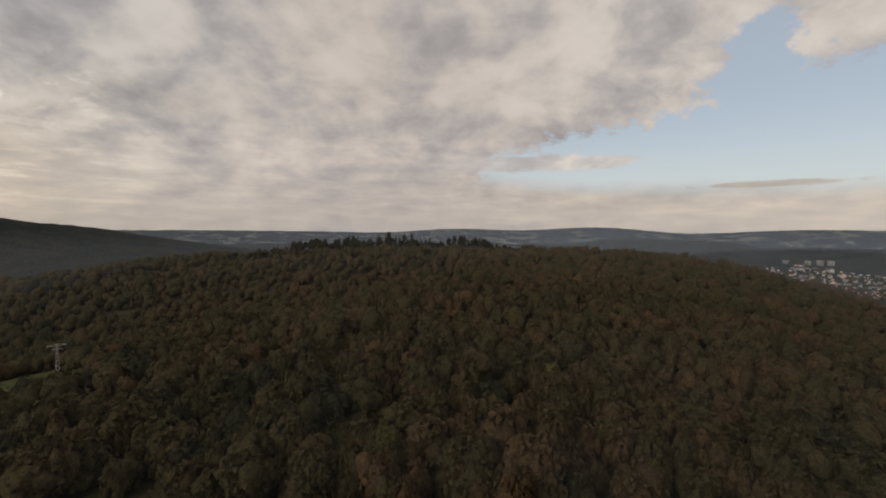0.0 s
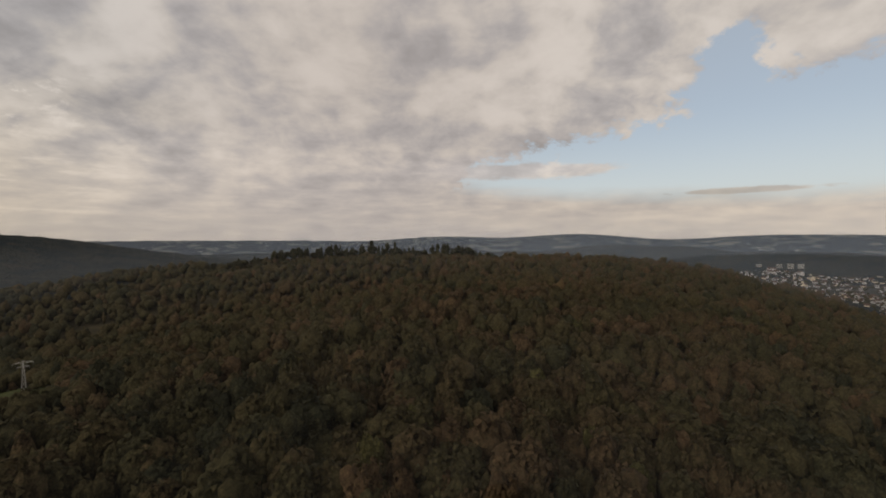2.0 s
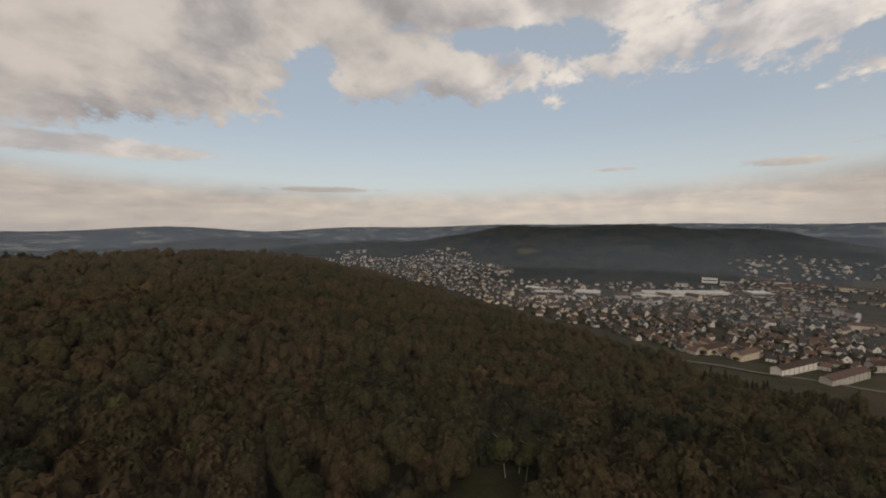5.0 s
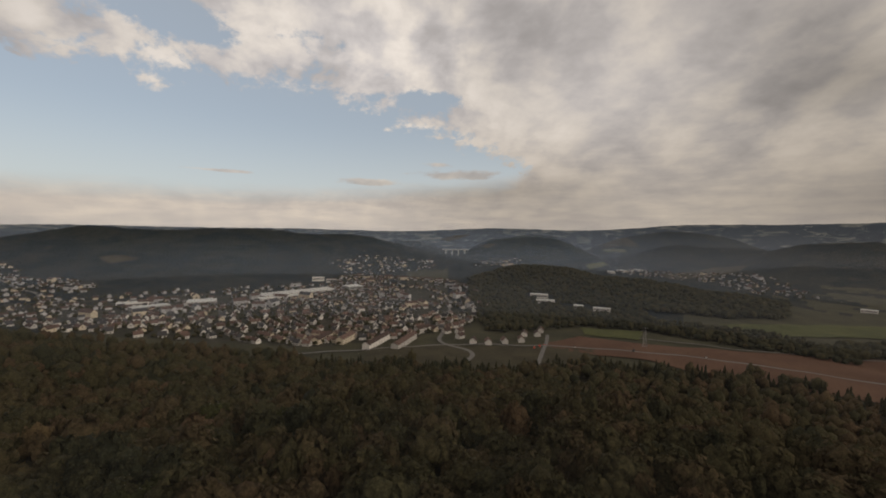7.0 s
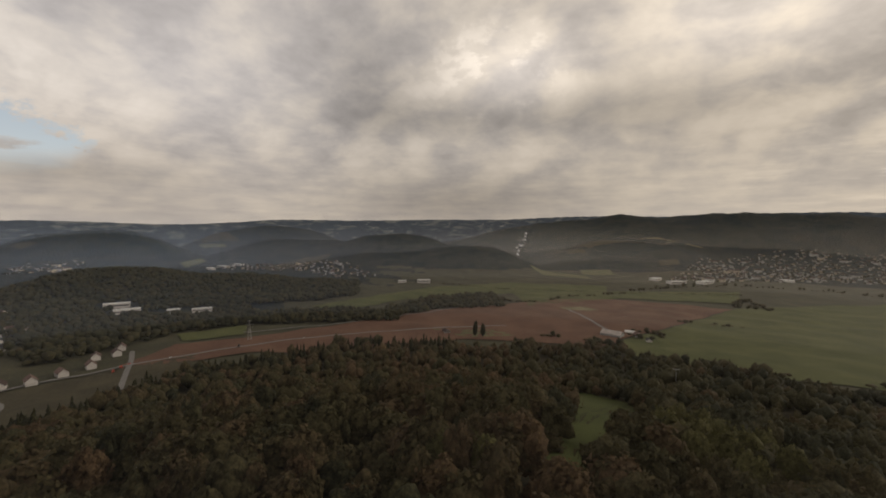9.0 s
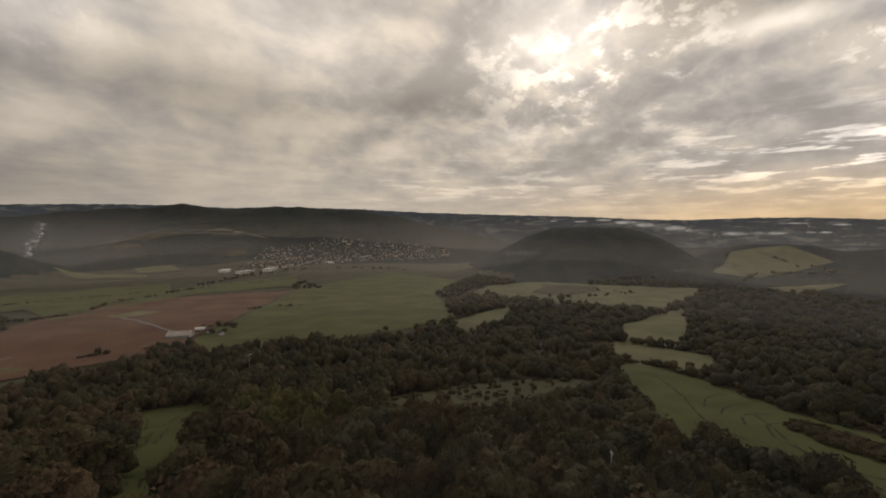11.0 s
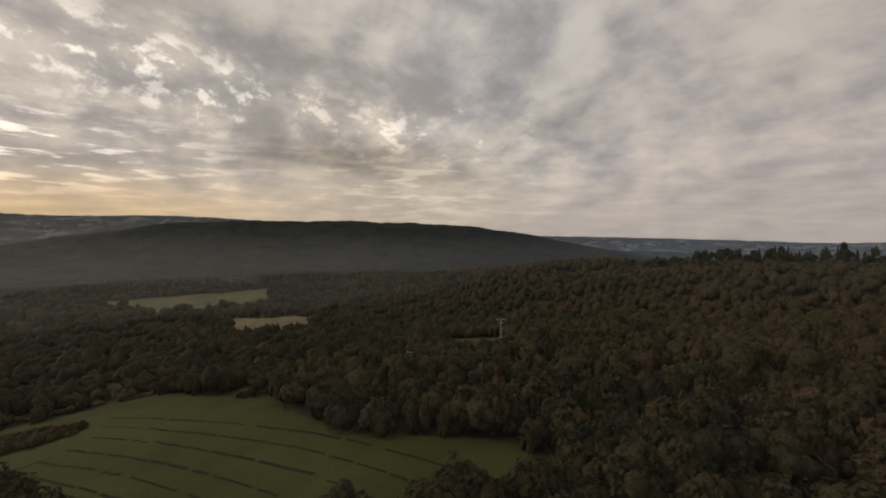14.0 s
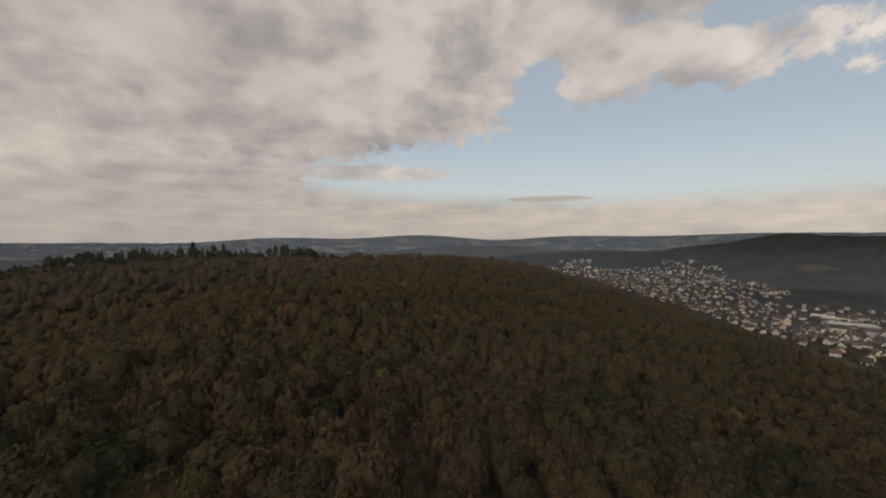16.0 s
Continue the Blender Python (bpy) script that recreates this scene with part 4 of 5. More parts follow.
# lighter olive crowns that stand out of the wood
M_GOLD = foliage("leaves_gold", 0.5, ramp=[(0.0, (0.062, 0.060, 0.023)), (0.5, (0.084, 0.078, 0.030)), (1.0, (0.106, 0.094, 0.038))])
GOLD = [broadleaf(s, M_GOLD, "light olive-yellow tree standing out of the wood") for s in (111, 112)]
for n, (x, y, wide) in enumerate([(-24, -206, 14), (-37, -196, 15), (-51, -190, 14), (-64, -184, 12), (-33, -222, 13), (-47, -214, 15), (-61, -206, 13), (-26, -183, 13), (-41, -175, 14), (-30, -164, 12), (-44, -157, 12), (-48, -248, 12), (46, -112, 11), (34, -117, 10),
                                  (-5, 141, 8), (-17, 121, 9), (52, 125, 8), (48, 172, 8.5), (93, 248, 9), (12, 184, 8), (-59, 188, 9), (58, 107, 8)]):
    ob = GOLD[n] if n < 2 else copy_thing(GOLD[n % 2], Matrix())
    scaled(ob, x, y, (23 if wide > 11 else 20.5) + n * 0.37 % 1.7, wide + n * 0.53 % 1.2, n * 71 % 360, 4.0)



def birch(x, y, tall, lean, turn, seed):
    t = thing("birch_tree", "slender birch with a pale leaning trunk", "tree", "birches")
    v, f = cards(620, 0.075, seed, 24, 1, 5)
    v = (v - (0, 0, 0.58)) * (1.0, 1.0, 0.80) + (0.04, 0, 0.66)
    c = new("crown", sheet("crown", v, f, [M_BIRCH_LEAF], soft=swell(v)))
    c.parent = t
    r = np.random.RandomState(seed)
    bm = bmesh.new()
    pts = [(0, 0, 0), (0.02, 0, 0.2), (0.04, 0.01, 0.42), (0.05, 0.0, 0.62), (0.05, 0.01, 0.80)]
    for q in range(4):
        rod(bm, pts[q], pts[q + 1], 0.017 * (1 - q * 0.2), 0.017 * (0.8 - q * 0.2), 7)
    for q in range(6):
        a, h = q * 2.1 + r.uniform(0, 1), 0.42 + 0.08 * q
        rod(bm, (0.05, 0.01, h), (0.05 + 0.28 * math.cos(a), 0.28 * math.sin(a), h + 0.12), 0.006, 0.003, 4)
    part("trunk", bm, M_BIRCH, t, "pale peeling birch trunk")
    t.matrix_basis = pose(x, y, land(x, y) - 0.3, lean, 0, turn) @ Matrix.Diagonal((11, 11, tall, 1))


M_BIRCH_LEAF = foliage("birch_leaves", 0.5, ramp=[(0.0, (0.040, 0.043, 0.017)), (0.5, (0.054, 0.055, 0.021)), (1.0, (0.070, 0.066, 0.026))])
M_BIRCH = plain("birch_bark", (0.40, 0.37, 0.32), 0.8, 0.3, 0.5, 0.2)
for n, (x, y, tall, lean) in enumerate([(122, 60, 17, 7), (125, 54, 16, -3), (129, 49, 18, 2), (128, 58, 15, 5), (196, 24, 17, 0), (200, 20, 18, 3), (236, 62, 17, 0), (243, 58, 16, 2)]):
    birch(x, y, tall, lean, 200 + n * 40, 200 + n)


# ---- houses ----
M_WALL = plain("house_plaster", (0.54, 0.50, 0.455), 0.85, 0.12, 2.5, 0.2, single=0.28)
# far walls: plaster dulled in its colour for the haze of distance
M_WALL_FAR = plain("weathered_plaster", (0.37, 0.355, 0.345), 0.85, 0.5, 30, 0.2)
M_LIME = plain("limewashed_plaster", (0.46, 0.44, 0.40), 0.85, 0.25, 12, 0.2)
M_OCHRE = plain("ochre_plaster", (0.52, 0.44, 0.33), 0.85, 0.12, 2.5, 0.2, single=0.2)
M_TILE = plain("roof_tiles", (0.084, 0.051, 0.040), 0.8, 0.3, 1.5, 0.25, single=0.5)
M_SLATE = plain("dark_roof", (0.036, 0.033, 0.033), 0.7, 0.3, 1.5, 0.3, single=0.4)
M_SHEETING = plain("pale_sheet_roof", (0.47, 0.455, 0.42), 0.5, 0.15, 4, 0.4, single=0.15)
M_TIN = plain("weathered_sheet_roof", (0.31, 0.27, 0.235), 0.6, 0.3, 5, 0.3)
M_DULL = plain("grey_concrete", (0.30, 0.29, 0.27), 0.85, 0.2, 3, 0.2, single=0.2)
M_STEEL = plain("galvanised_steel", (0.27, 0.26, 0.245), 0.55, 0.15, 0.5, 0.4, 0.3)
M_RED = plain("red_paint", (0.42, 0.07, 0.04), 0.5, 0.15, 1.0, 0.4)


def glassy():
    m, k = material("window_glass")
    p = place(k)
    finish(k, k.mix(k.noise(p, 0.6, 3), (0.015, 0.017, 0.02, 1), (0.05, 0.053, 0.056, 1)), 0.12, None, spec=0.6)
    return m


M_GLASS = glassy()


def gable_walls(w, l, eave, ridge):
    bm = bmesh.new()
    q = [bm.verts.new(c) for c in ((-w / 2, -l / 2, -2), (w / 2, -l / 2, -2), (w / 2, l / 2, -2), (-w / 2, l / 2, -2), (-w / 2, -l / 2, eave), (w / 2, -l / 2, eave),
                                   (w / 2, l / 2, eave), (-w / 2, l / 2, eave), (0, -l / 2, ridge), (0, l / 2, ridge))]
    for f in ((0, 1, 5, 8, 4), (2, 3, 7, 9, 6), (1, 2, 6, 5), (3, 0, 4, 7), (3, 2, 1, 0), (4, 8, 9, 7), (5, 6, 9, 8)):
        bm.faces.new([q[i] for i in f])
    return bm


def gable_roof(w, l, eave, ridge, over=0.6, thick=0.3):
    """Two pitched slabs that meet at the ridge, standing out over the walls."""
    bm = bmesh.new()
    s = (ridge - eave) / (w / 2)
    for side in (-1, 1):
        x = side * (w / 2 + over)
        lo = eave - s * over
        pts = [(0, ridge + 0.05), (x, lo + 0.05), (x, lo + 0.05 + thick), (0, ridge + 0.05 + thick)]
        a = [bm.verts.new((u, -l / 2 - over, v)) for u, v in pts]
        b = [bm.verts.new((u, l / 2 + over, v)) for u, v in pts]
        for i in range(4):
            bm.faces.new((a[i], a[(i + 1) % 4], b[(i + 1) % 4], b[i]))
        bm.faces.new(a[::-1]), bm.faces.new(b)
    bmesh.ops.recalc_face_normals(bm, faces=bm.faces[:])
    return bm


def house(label, w, l, eave, ridge, wall, roof, windows=True):
    t = thing("house", label, "house", "houses of the town")
    part("wall", gable_walls(w, l, eave, ridge), wall, t)
    top = part("roof", gable_roof(w, l, eave, ridge), roof, t)
    part("chimney", boxes((w * 0.12, w * 0.12 + 0.7, l * 0.1, l * 0.1 + 0.7, ridge - 1.2, ridge + 1.1)), M_DULL, top)
    part("door", boxes((w * 0.2, w * 0.2 + 1.0, -l / 2 - 0.07, -l / 2 + 0.05, 0.0, 2.1)), M_BARK, t)
    if windows:
        for sx in (-1, 1):
            for y in (-0.25, 0.25):
                part("window", boxes((sx * w / 2 - 0.06, sx * w / 2 + 0.06, l * y - 0.7, l * y + 0.7, 1.0, 2.3)), M_GLASS, t)
        for sy in (-1, 1):
            part("window", boxes((-0.8, 0.8, sy * l / 2 - 0.06, sy * l / 2 + 0.06, eave - 1.3, eave)), M_GLASS, t)
    return t


HOUSES = [house("white plastered house with a brown tiled roof", 9, 12, 5.2, 9.5, M_WALL, M_TILE), house("white gabled house with a dark roof", 10, 11, 4.6, 9.8, M_WALL, M_SLATE),
          house("cream house with a reddish tiled roof", 9.5, 14, 5.5, 9.6, M_OCHRE, M_TILE), house("tall white house with a steep dark roof", 8.5, 10, 6.2, 11, M_WALL, M_SLATE),
          house("long low white house with a brown roof", 9, 18, 4.2, 8, M_WALL, M_TILE)]

# streets: the estate lies in rings round its green, the villages along their slopes
VILLAGES = [([(1584, -60), (1954, 11), (2071, -182), (2062, -499), (1831, -480), (1700, -300)], 42), ([(1976, -693), (2414, -948), (2316, -1152), (2050, -950)], 42),
            ([(1715, -1268), (1764, -1560), (1500, -1760), (1247, -1769), (850, -1405), (1012, -1306), (1300, -1450)], 44),
            ([(-200, -1750), (-370, -2300), (-480, -2615), (-894, -2850), (-1400, -2750), (-1650, -2450), (-1500, -2150), (-1228, -1950), (-826, -2000), (-600, -1900)], 36)]


def plots():
    r = np.random.RandomState(8)
    out = []
    c = np.array((960.0, -110.0))
    for ring in np.arange(30, 900, 33):
        n = max(3, int(ring * 6.283 / 19))
        for q in range(n):
            a = 6.283 * (q + r.uniform(-0.12, 0.12)) / n + ring
            rr = ring + r.normal() * 2.5
            x, y = c + rr * np.array((math.cos(a), math.sin(a) * 0.85))
            if inside(x, y, ESTATE) and not inside(x, y, FRINGE) and r.uniform() < (0.76 if x < 1000 or y > -200 else 0.1) and not (870 < x < 930 and -300 < y < -180):
                out.append((x, y, math.degrees(a) + r.choice((0, 0, 90)) + r.normal() * 6))
    for line, gap in (([(905, -362), (1044, -392), (1210, -418), (1404, -424), (1510, -350), (1556, -255), (1535, -150), (1394, -55)], 16), ([(930, -325), (1050, -352), (1205, -376), (1380, -384), (1470, -330), (1510, -250), (1490, -165), (1380, -90)], 16),
                      ([(978, -290), (1137, -312), (1254, -300), (1310, -252)], 17)):
        x, y = along(line, gap, 95, 1.5)
        out += [(u, v, math.degrees(math.atan2(v + 110, u - 1100)) + r.normal() * 5) for u, v in zip(x, y)]
    x, y = filled(FRINGE, 24, 99)
    out += [(u, v, 25 + r.choice((0, 90)) + r.normal() * 6) for u, v in zip(x, y) if r.uniform() < 0.75]
    x, y = filled(TOWN, 27, 90)
    x, y = x + 14 * wave(x, y, 130, 61), y + 14 * wave(x, y, 150, 62)
    out += [(u, v, 40 + 25 * math.sin(u * 0.01) + r.choice((0, 90)) + r.normal() * 8) for u, v in zip(x, y) if r.uniform() < 0.72 + 0.35 * wave(u, v, 170, 63) and not (980 < u < 1330 and v < 330) and not wooded(u - 15, v - 15)]
    x, y = filled(WORKS, 30, 94)
    out += [(u, v, 32 + r.choice((0, 90)) + r.normal() * 6) for u, v in zip(x, y) if r.uniform() < 0.6 and math.hypot(u, v) < 1390 and not inside(u, v, ESTATE) and not inside(u, v, TOWN)
            and min(math.hypot(u - p, v - q) for p, q in ((1085, 300), (1190, 90), (1225, 145), (1155, 35), (1130, 130), (1290, -62), (1489, 46), (1455, 2), (1010, 380), (1080, 440))) > 52]
    for n, (poly, gap) in enumerate(VILLAGES):
        x, y = filled(poly, gap, 91 + n)
        out += [(u, v, 30 * n + 30 * math.sin(u * 0.008 + v * 0.006) + r.choice((0, 90)) + r.normal() * 8) for u, v in zip(x, y) if r.uniform() < 0.85]
    return sorted(out, key=lambda q: math.hypot(q[0], q[1]))


PLOTS = plots()
rh = np.random.RandomState(4)
NEARBY = PLOTS[:290]
for n, (x, y, turn) in enumerate(NEARBY):
    k = n if n < 5 else rh.randint(0, 5)
    ob = HOUSES[k] if n < 5 else copy_thing(HOUSES[k], Matrix())
    ob.matrix_basis = stand(x, y, turn)


def far_houses(list_of_plots):
    """The rest of the town and the villages: walls and roofs in one mesh."""
    r = np.random.RandomState(6)
    vs, fs, ms = [], [], []
    for x, y, turn in list_of_plots:
        w, l, e = r.uniform(7, 9.5), r.uniform(8, 13.5), r.uniform(4, 6.5)
        if r.uniform() < 0.06:
            w, l, e = r.uniform(11, 15), r.uniform(22, 38), r.uniform(8, 13)
        top = e + w * r.uniform(0.28, 0.45)
        z, ca, sa = land(x, y), math.cos(radians(turn)), math.sin(radians(turn))
        wall, roof = r.choice((0, 0, 0, 1)) if x > 0 else r.choice((4, 4, 4, 1)), r.choice((2, 2, 3))
        o = 0.6
        pts = [(-w / 2, -l / 2, -3), (w / 2, -l / 2, -3), (w / 2, l / 2, -3), (-w / 2, l / 2, -3), (-w / 2, -l / 2, e), (w / 2, -l / 2, e), (w / 2, l / 2, e), (-w / 2, l / 2, e),
               (0, -l / 2, top), (0, l / 2, top), (-w / 2 - o, -l / 2 - o, e - o * 0.7), (-w / 2 - o, l / 2 + o, e - o * 0.7), (0, -l / 2 - o, top + 0.3), (0, l / 2 + o, top + 0.3),
               (w / 2 + o, -l / 2 - o, e - o * 0.7), (w / 2 + o, l / 2 + o, e - o * 0.7)]
        b = len(vs)
        vs += [(x + u * ca - v * sa, y + u * sa + v * ca, z + h) for u, v, h in pts]
        for f, m in (((0, 1, 5, 4), wall), ((2, 3, 7, 6), wall), ((1, 2, 6, 5), wall), ((3, 0, 4, 7), wall), ((4, 5, 8, 8), wall), ((6, 7, 9, 9), wall), ((10, 12, 13, 11), roof), ((12, 14, 15, 13), roof)):
            for t in ((f[0], f[1], f[2]), (f[0], f[2], f[3])):
                if len(set(t)) == 3:
                    fs.append([b + i for i in t]), ms.append(m)
    me = sheet("distant_houses", vs, fs, [M_WALL_FAR, M_OCHRE, M_TILE, M_SLATE, M_LIME], ms, smooth=False)
    tagged(new("distant_houses", me), "pale houses with brown roofs packed in the valley", "houses", kind="stuff")


far_houses(PLOTS[290:])
# garden trees between the houses
rg = np.random.RandomState(14)
gx, gy = [], []
for x, y, _ in PLOTS:
    for _ in range(rg.randint(2, 5)):
        a = rg.uniform(0, 6.283)
        gx.append(x + 12 * math.cos(a)), gy.append(y + 12 * math.sin(a))
bushes("garden_trees", np.array(gx), np.array(gy), (4, 9.5), (5, 10), 0.2, "dark garden trees between the houses", [lump(1, s, 0.3) for s in (41, 42, 43)], "trees")


def block(name, label, w, l, h, wall, roof, x, y, turn, floors=3, cols=6, pitch=3.5, category="building"):
    """A long building with rows of windows and a low gable."""
    t = thing(name, label, category)
    part("wall", gable_walls(w, l, h, h + pitch), wall, t)
    part("roof", gable_roof(w, l, h, h + pitch, 0.7, 0.35), roof, t)
    for sx in (-1, 1):
        for f in range(floors):
            for c in range(cols):
                yy, zz = l * ((c + 0.5) / cols - 0.5), 1.0 + f * (h - 0.4) / floors
                x0 = sx * w / 2
                if floors > 4:
                    part("window", boxes((x0 - 0.07, x0 + 0.07, yy - 0.9, yy + 0.9, zz, zz + 1.4)), M_GLASS, t)
                    continue
                win = part("window", boxes((x0 - 0.10, x0 + 0.10, yy - 0.9, yy + 0.9, zz - 0.08, zz), (x0 - 0.09, x0 + 0.09, yy - 0.9, yy + 0.9, zz + 1.32, zz + 1.4),
                                           (x0 - 0.09, x0 + 0.09, yy - 0.9, yy - 0.82, zz, zz + 1.32), (x0 - 0.09, x0 + 0.09, yy + 0.82, yy + 0.9, zz, zz + 1.32)), M_WALL, t)
                part("pane", boxes((x0 - 0.06, x0 + 0.06, yy - 0.82, yy + 0.82, zz, zz + 1.32)), M_GLASS, win)
    t.matrix_basis = stand(x, y, turn)
    return t


# long apartment rows at the foot of the wood
for n, (x, y, l, turn, wall, label) in enumerate([
        (640, -70, 78, 58, M_WALL, "long white apartment row with a pitched roof"), (632, -112, 80, 58, M_WALL, "long white apartment row beside its twin"),
        (668, 14, 46, 62, M_OCHRE, "ochre apartment block with a brown roof"), (663, -22, 44, 62, M_OCHRE, "ochre apartment block facing the wood"),
        (708, -158, 34, 35, M_WALL, "white apartment house with a brown roof")]):
    block("apartment_building", label, 12, l, 9, wall, M_TILE, x, y, turn, 3, 8)
for x, y, turn in ((697, -200, 20), (735, -227, 20), (690, -222, 25), (655, -212, 30), (616, -222, 62), (604, -243, 75), (612, -275, 80), (614, -306, 70), (650, -330, 62), (644, -352, 70), (668, -372, 60)):
    block("house", "white house at the edge of the estate", 10, 13.5, 5.6, M_WALL, M_TILE, x, y, turn, 2, 4, 4.5, "house")


def hall(label, w, l, h, x, y, turn, wall=None, roof=None, sheds=0):
    """A flat works hall; sheds: ridges of a saw-tooth roof."""
    t = thing("factory_hall", label, "factory hall", "halls in the valley")
    part("wall", boxes((-w / 2, w / 2, -l / 2, l / 2, -2, h)), wall or M_WALL, t)
    part("roof", boxes((-w / 2 - 0.4, w / 2 + 0.4, -l / 2 - 0.4, l / 2 + 0.4, h, h + 0.5)), roof or M_SHEETING, t)
    part("window_band", boxes((w / 2, w / 2 + 0.1, -l * 0.45, l * 0.45, h * 0.45, h * 0.7)), M_GLASS, t)
    part("window_band", boxes((-w / 2 - 0.1, -w / 2, -l * 0.45, l * 0.45, h * 0.45, h * 0.7)), M_GLASS, t)
    for q in range(sheds):
        y0, y1 = -l / 2 + l * q / sheds, -l / 2 + l * (q + 1) / sheds
        bm = bmesh.new()
        pts = [(y0, h + 0.5), (y1 - 0.2, h + 0.5), (y0 + 0.3, h + 4.2)]
        a, b = [[bm.verts.new((sx * w / 2, u, v)) for u, v in pts] for sx in (-1, 1)]
        for i in range(3):
            bm.faces.new((a[i], a[(i + 1) % 3], b[(i + 1) % 3], b[i]))
        bm.faces.new(a), bm.faces.new(b[::-1])
        bmesh.ops.recalc_face_normals(bm, faces=bm.faces[:])
        part("roof_shed", bm, M_SHEETING, t)
    t.matrix_basis = stand(x, y, turn)


hall("wide low hall with a pale flat roof", 46, 60, 9, 1085, 300, 10)
hall("long works hall with a pale saw-tooth roof", 44, 200, 9, 1190, 90, 32, sheds=22)
hall("long low works hall with a pale roof", 30, 110, 8, 1130, 130, 32)
hall("grey works hall at the valley road", 40, 50, 12, 1290, -62, 32, M_DULL)
hall("tall white works block below a wooded ridge", 16, 40, 14, 1489, 46, 0)
hall("white works block with a reddish roof", 16, 34, 12, 1455, 2, 0, roof=M_TILE)
hall("low grey hall in the town", 30, 70, 8, 1010, 380, 40, M_DULL)
hall("pale warehouse in the town", 26, 60, 9, 1080, 440, 20)
hall("white hall with a flat roof in the woods", 22, 46, 9, 945, -538, -30)
hall("long white hall behind another in the woods", 20, 48, 10, 1020, -560, -30)
hall("small white workshop in the woods", 16, 24, 7, 868, -585, -34)
hall("long white workshop among trees", 14, 38, 7, 826, -620, -37)
hall("bright white hall beyond the pasture", 18, 46, 11, 612, -1312, 115)
hall("low pale shed beyond the pasture", 14, 30, 7, 685, -1285, 115)
for n, (x, y) in enumerate([(1698, -1320), (1740, -1420), (1760, -1520), (-230, -1700), (-330, -1760), (-170, -1790), (-640, -1960)]):
    hall("pale commercial hall beside a village", 30, 60, 8, x, y, 60 + 20 * n)
for n, (x, y, h) in enumerate([(1500, 1610, 34), (1478, 1640, 30), (1535, 1600, 32), (1440, 1700, 26)]):
    block("tower_block", "pale tower block on the far side of town", 14, 20, h - 14, M_DULL, M_DULL, x, y, 50, 9, 5, 1.0)

# ---- farm ----
block("barn", "wide farm barn with a pale weathered roof", 20, 34, 5, M_DULL, M_TIN, -8, -766, 70, 1, 4, 5, "barn")
block("farmhouse", "small white farmhouse beside the barn", 9, 14, 5, M_WALL, M_TILE, -48, -772, 20, 2, 3, 4, "house")
block("shed", "low white farm shed under trees", 8, 16, 3.5, M_WALL, M_SHEETING, -38, -800, 80, 1, 3, 2, "shed")
block("shed", "small white farm outbuilding", 7, 10, 4, M_WALL, M_SLATE, -64, -748, 10, 1, 2, 2.5, "shed")
block("shed", "brown-roofed field shed beside the wood", 9, 16, 3.5, M_DULL, M_TILE, 268, -672, 40, 1, 3, 3, "shed")


# ---- roads ----
def road(name, line, width, mat, label, lift=0.9, category="road"):
    """A ribbon laid over the ground along a smoothed line."""
    p = np.array(line, float)
    for _ in range(3):
        q = np.empty((2 * len(p) - 2, 2))
        q[0::2], q[1::2] = p[:-1] * 0.75 + p[1:] * 0.25, p[:-1] * 0.25 + p[1:] * 0.75
        p = np.concatenate([p[:1], q, p[-1:]])
    step = np.hypot(*np.diff(p, axis=0).T).cumsum()
    at = np.linspace(0, step[-1], max(3, int(step[-1] / 8)))
    p = np.stack([np.interp(at, np.concatenate([[0], step]), p[:, i]) for i in (0, 1)], 1)
    d = np.gradient(p, axis=0)
    d /= np.hypot(*d.T)[:, None]
    side = np.stack([-d[:, 1], d[:, 0]], 1) * width / 2
    v = []
    for c in (p - side, p + side):
        v.append(np.column_stack([c, height(c[:, 0], c[:, 1]) + lift + np.hypot(c[:, 0], c[:, 1]) * 0.0012]))
    n = len(p)
    f = [(i, i + 1, n + i + 1, n + i) for i in range(n - 1)]
    ob = new(name, sheet(name, np.concatenate(v), f, [mat]))
    if category:
        tagged(ob, label, category, kind="structure")
    return ob


road("road", [(585, 60), (605, -56), (615, -176), (579, -331), (526, -441), (465, -542), (290, -698), (180, -760)], 5.5, M_ROAD, "grey road along the valley floor")
road("road", [(505, -170), (567, -211), (624, -161), (700, -195), (774, -220), (938, -279), (1100, -300)], 7, M_ROAD, "grey street climbing into the estate")
road("road", [(490, -270), (552, -312), (590, -340), (640, -370)], 6, M_ROAD, "pale track branching from the road")
road("track", [(95, -1010), (40, -900), (-5, -790), (-15, -765)], 6, M_ROAD, "pale farm track across the ploughed field")
road("track", [(590, -520), (480, -640), (390, -780), (300, -960), (250, -1030)], 4, M_ROAD, "narrow pale track along the plough")
road("track", [(-192, -3100), (-287, -3100), (-393, -3000), (-530, -2900)], 14, M_STUBBLE, "pale bank on an upland slope")
road("road", [(1080, 240), (1200, 150), (1290, -10), (1420, -120), (1560, -300)], 9, M_ROAD, "grey main street past the works")
road("road", [(1100, 560), (1350, 800), (1560, 1010), (1700, 1250)], 9, M_ROAD, "straight grey street up through the town")
drape("straw_patch", [(110, -1010), (60, -1035), (20, -1010), (40, -985), (95, -990)], M_STUBBLE, "pale straw spread at the end of a track", 1.0, "straw")

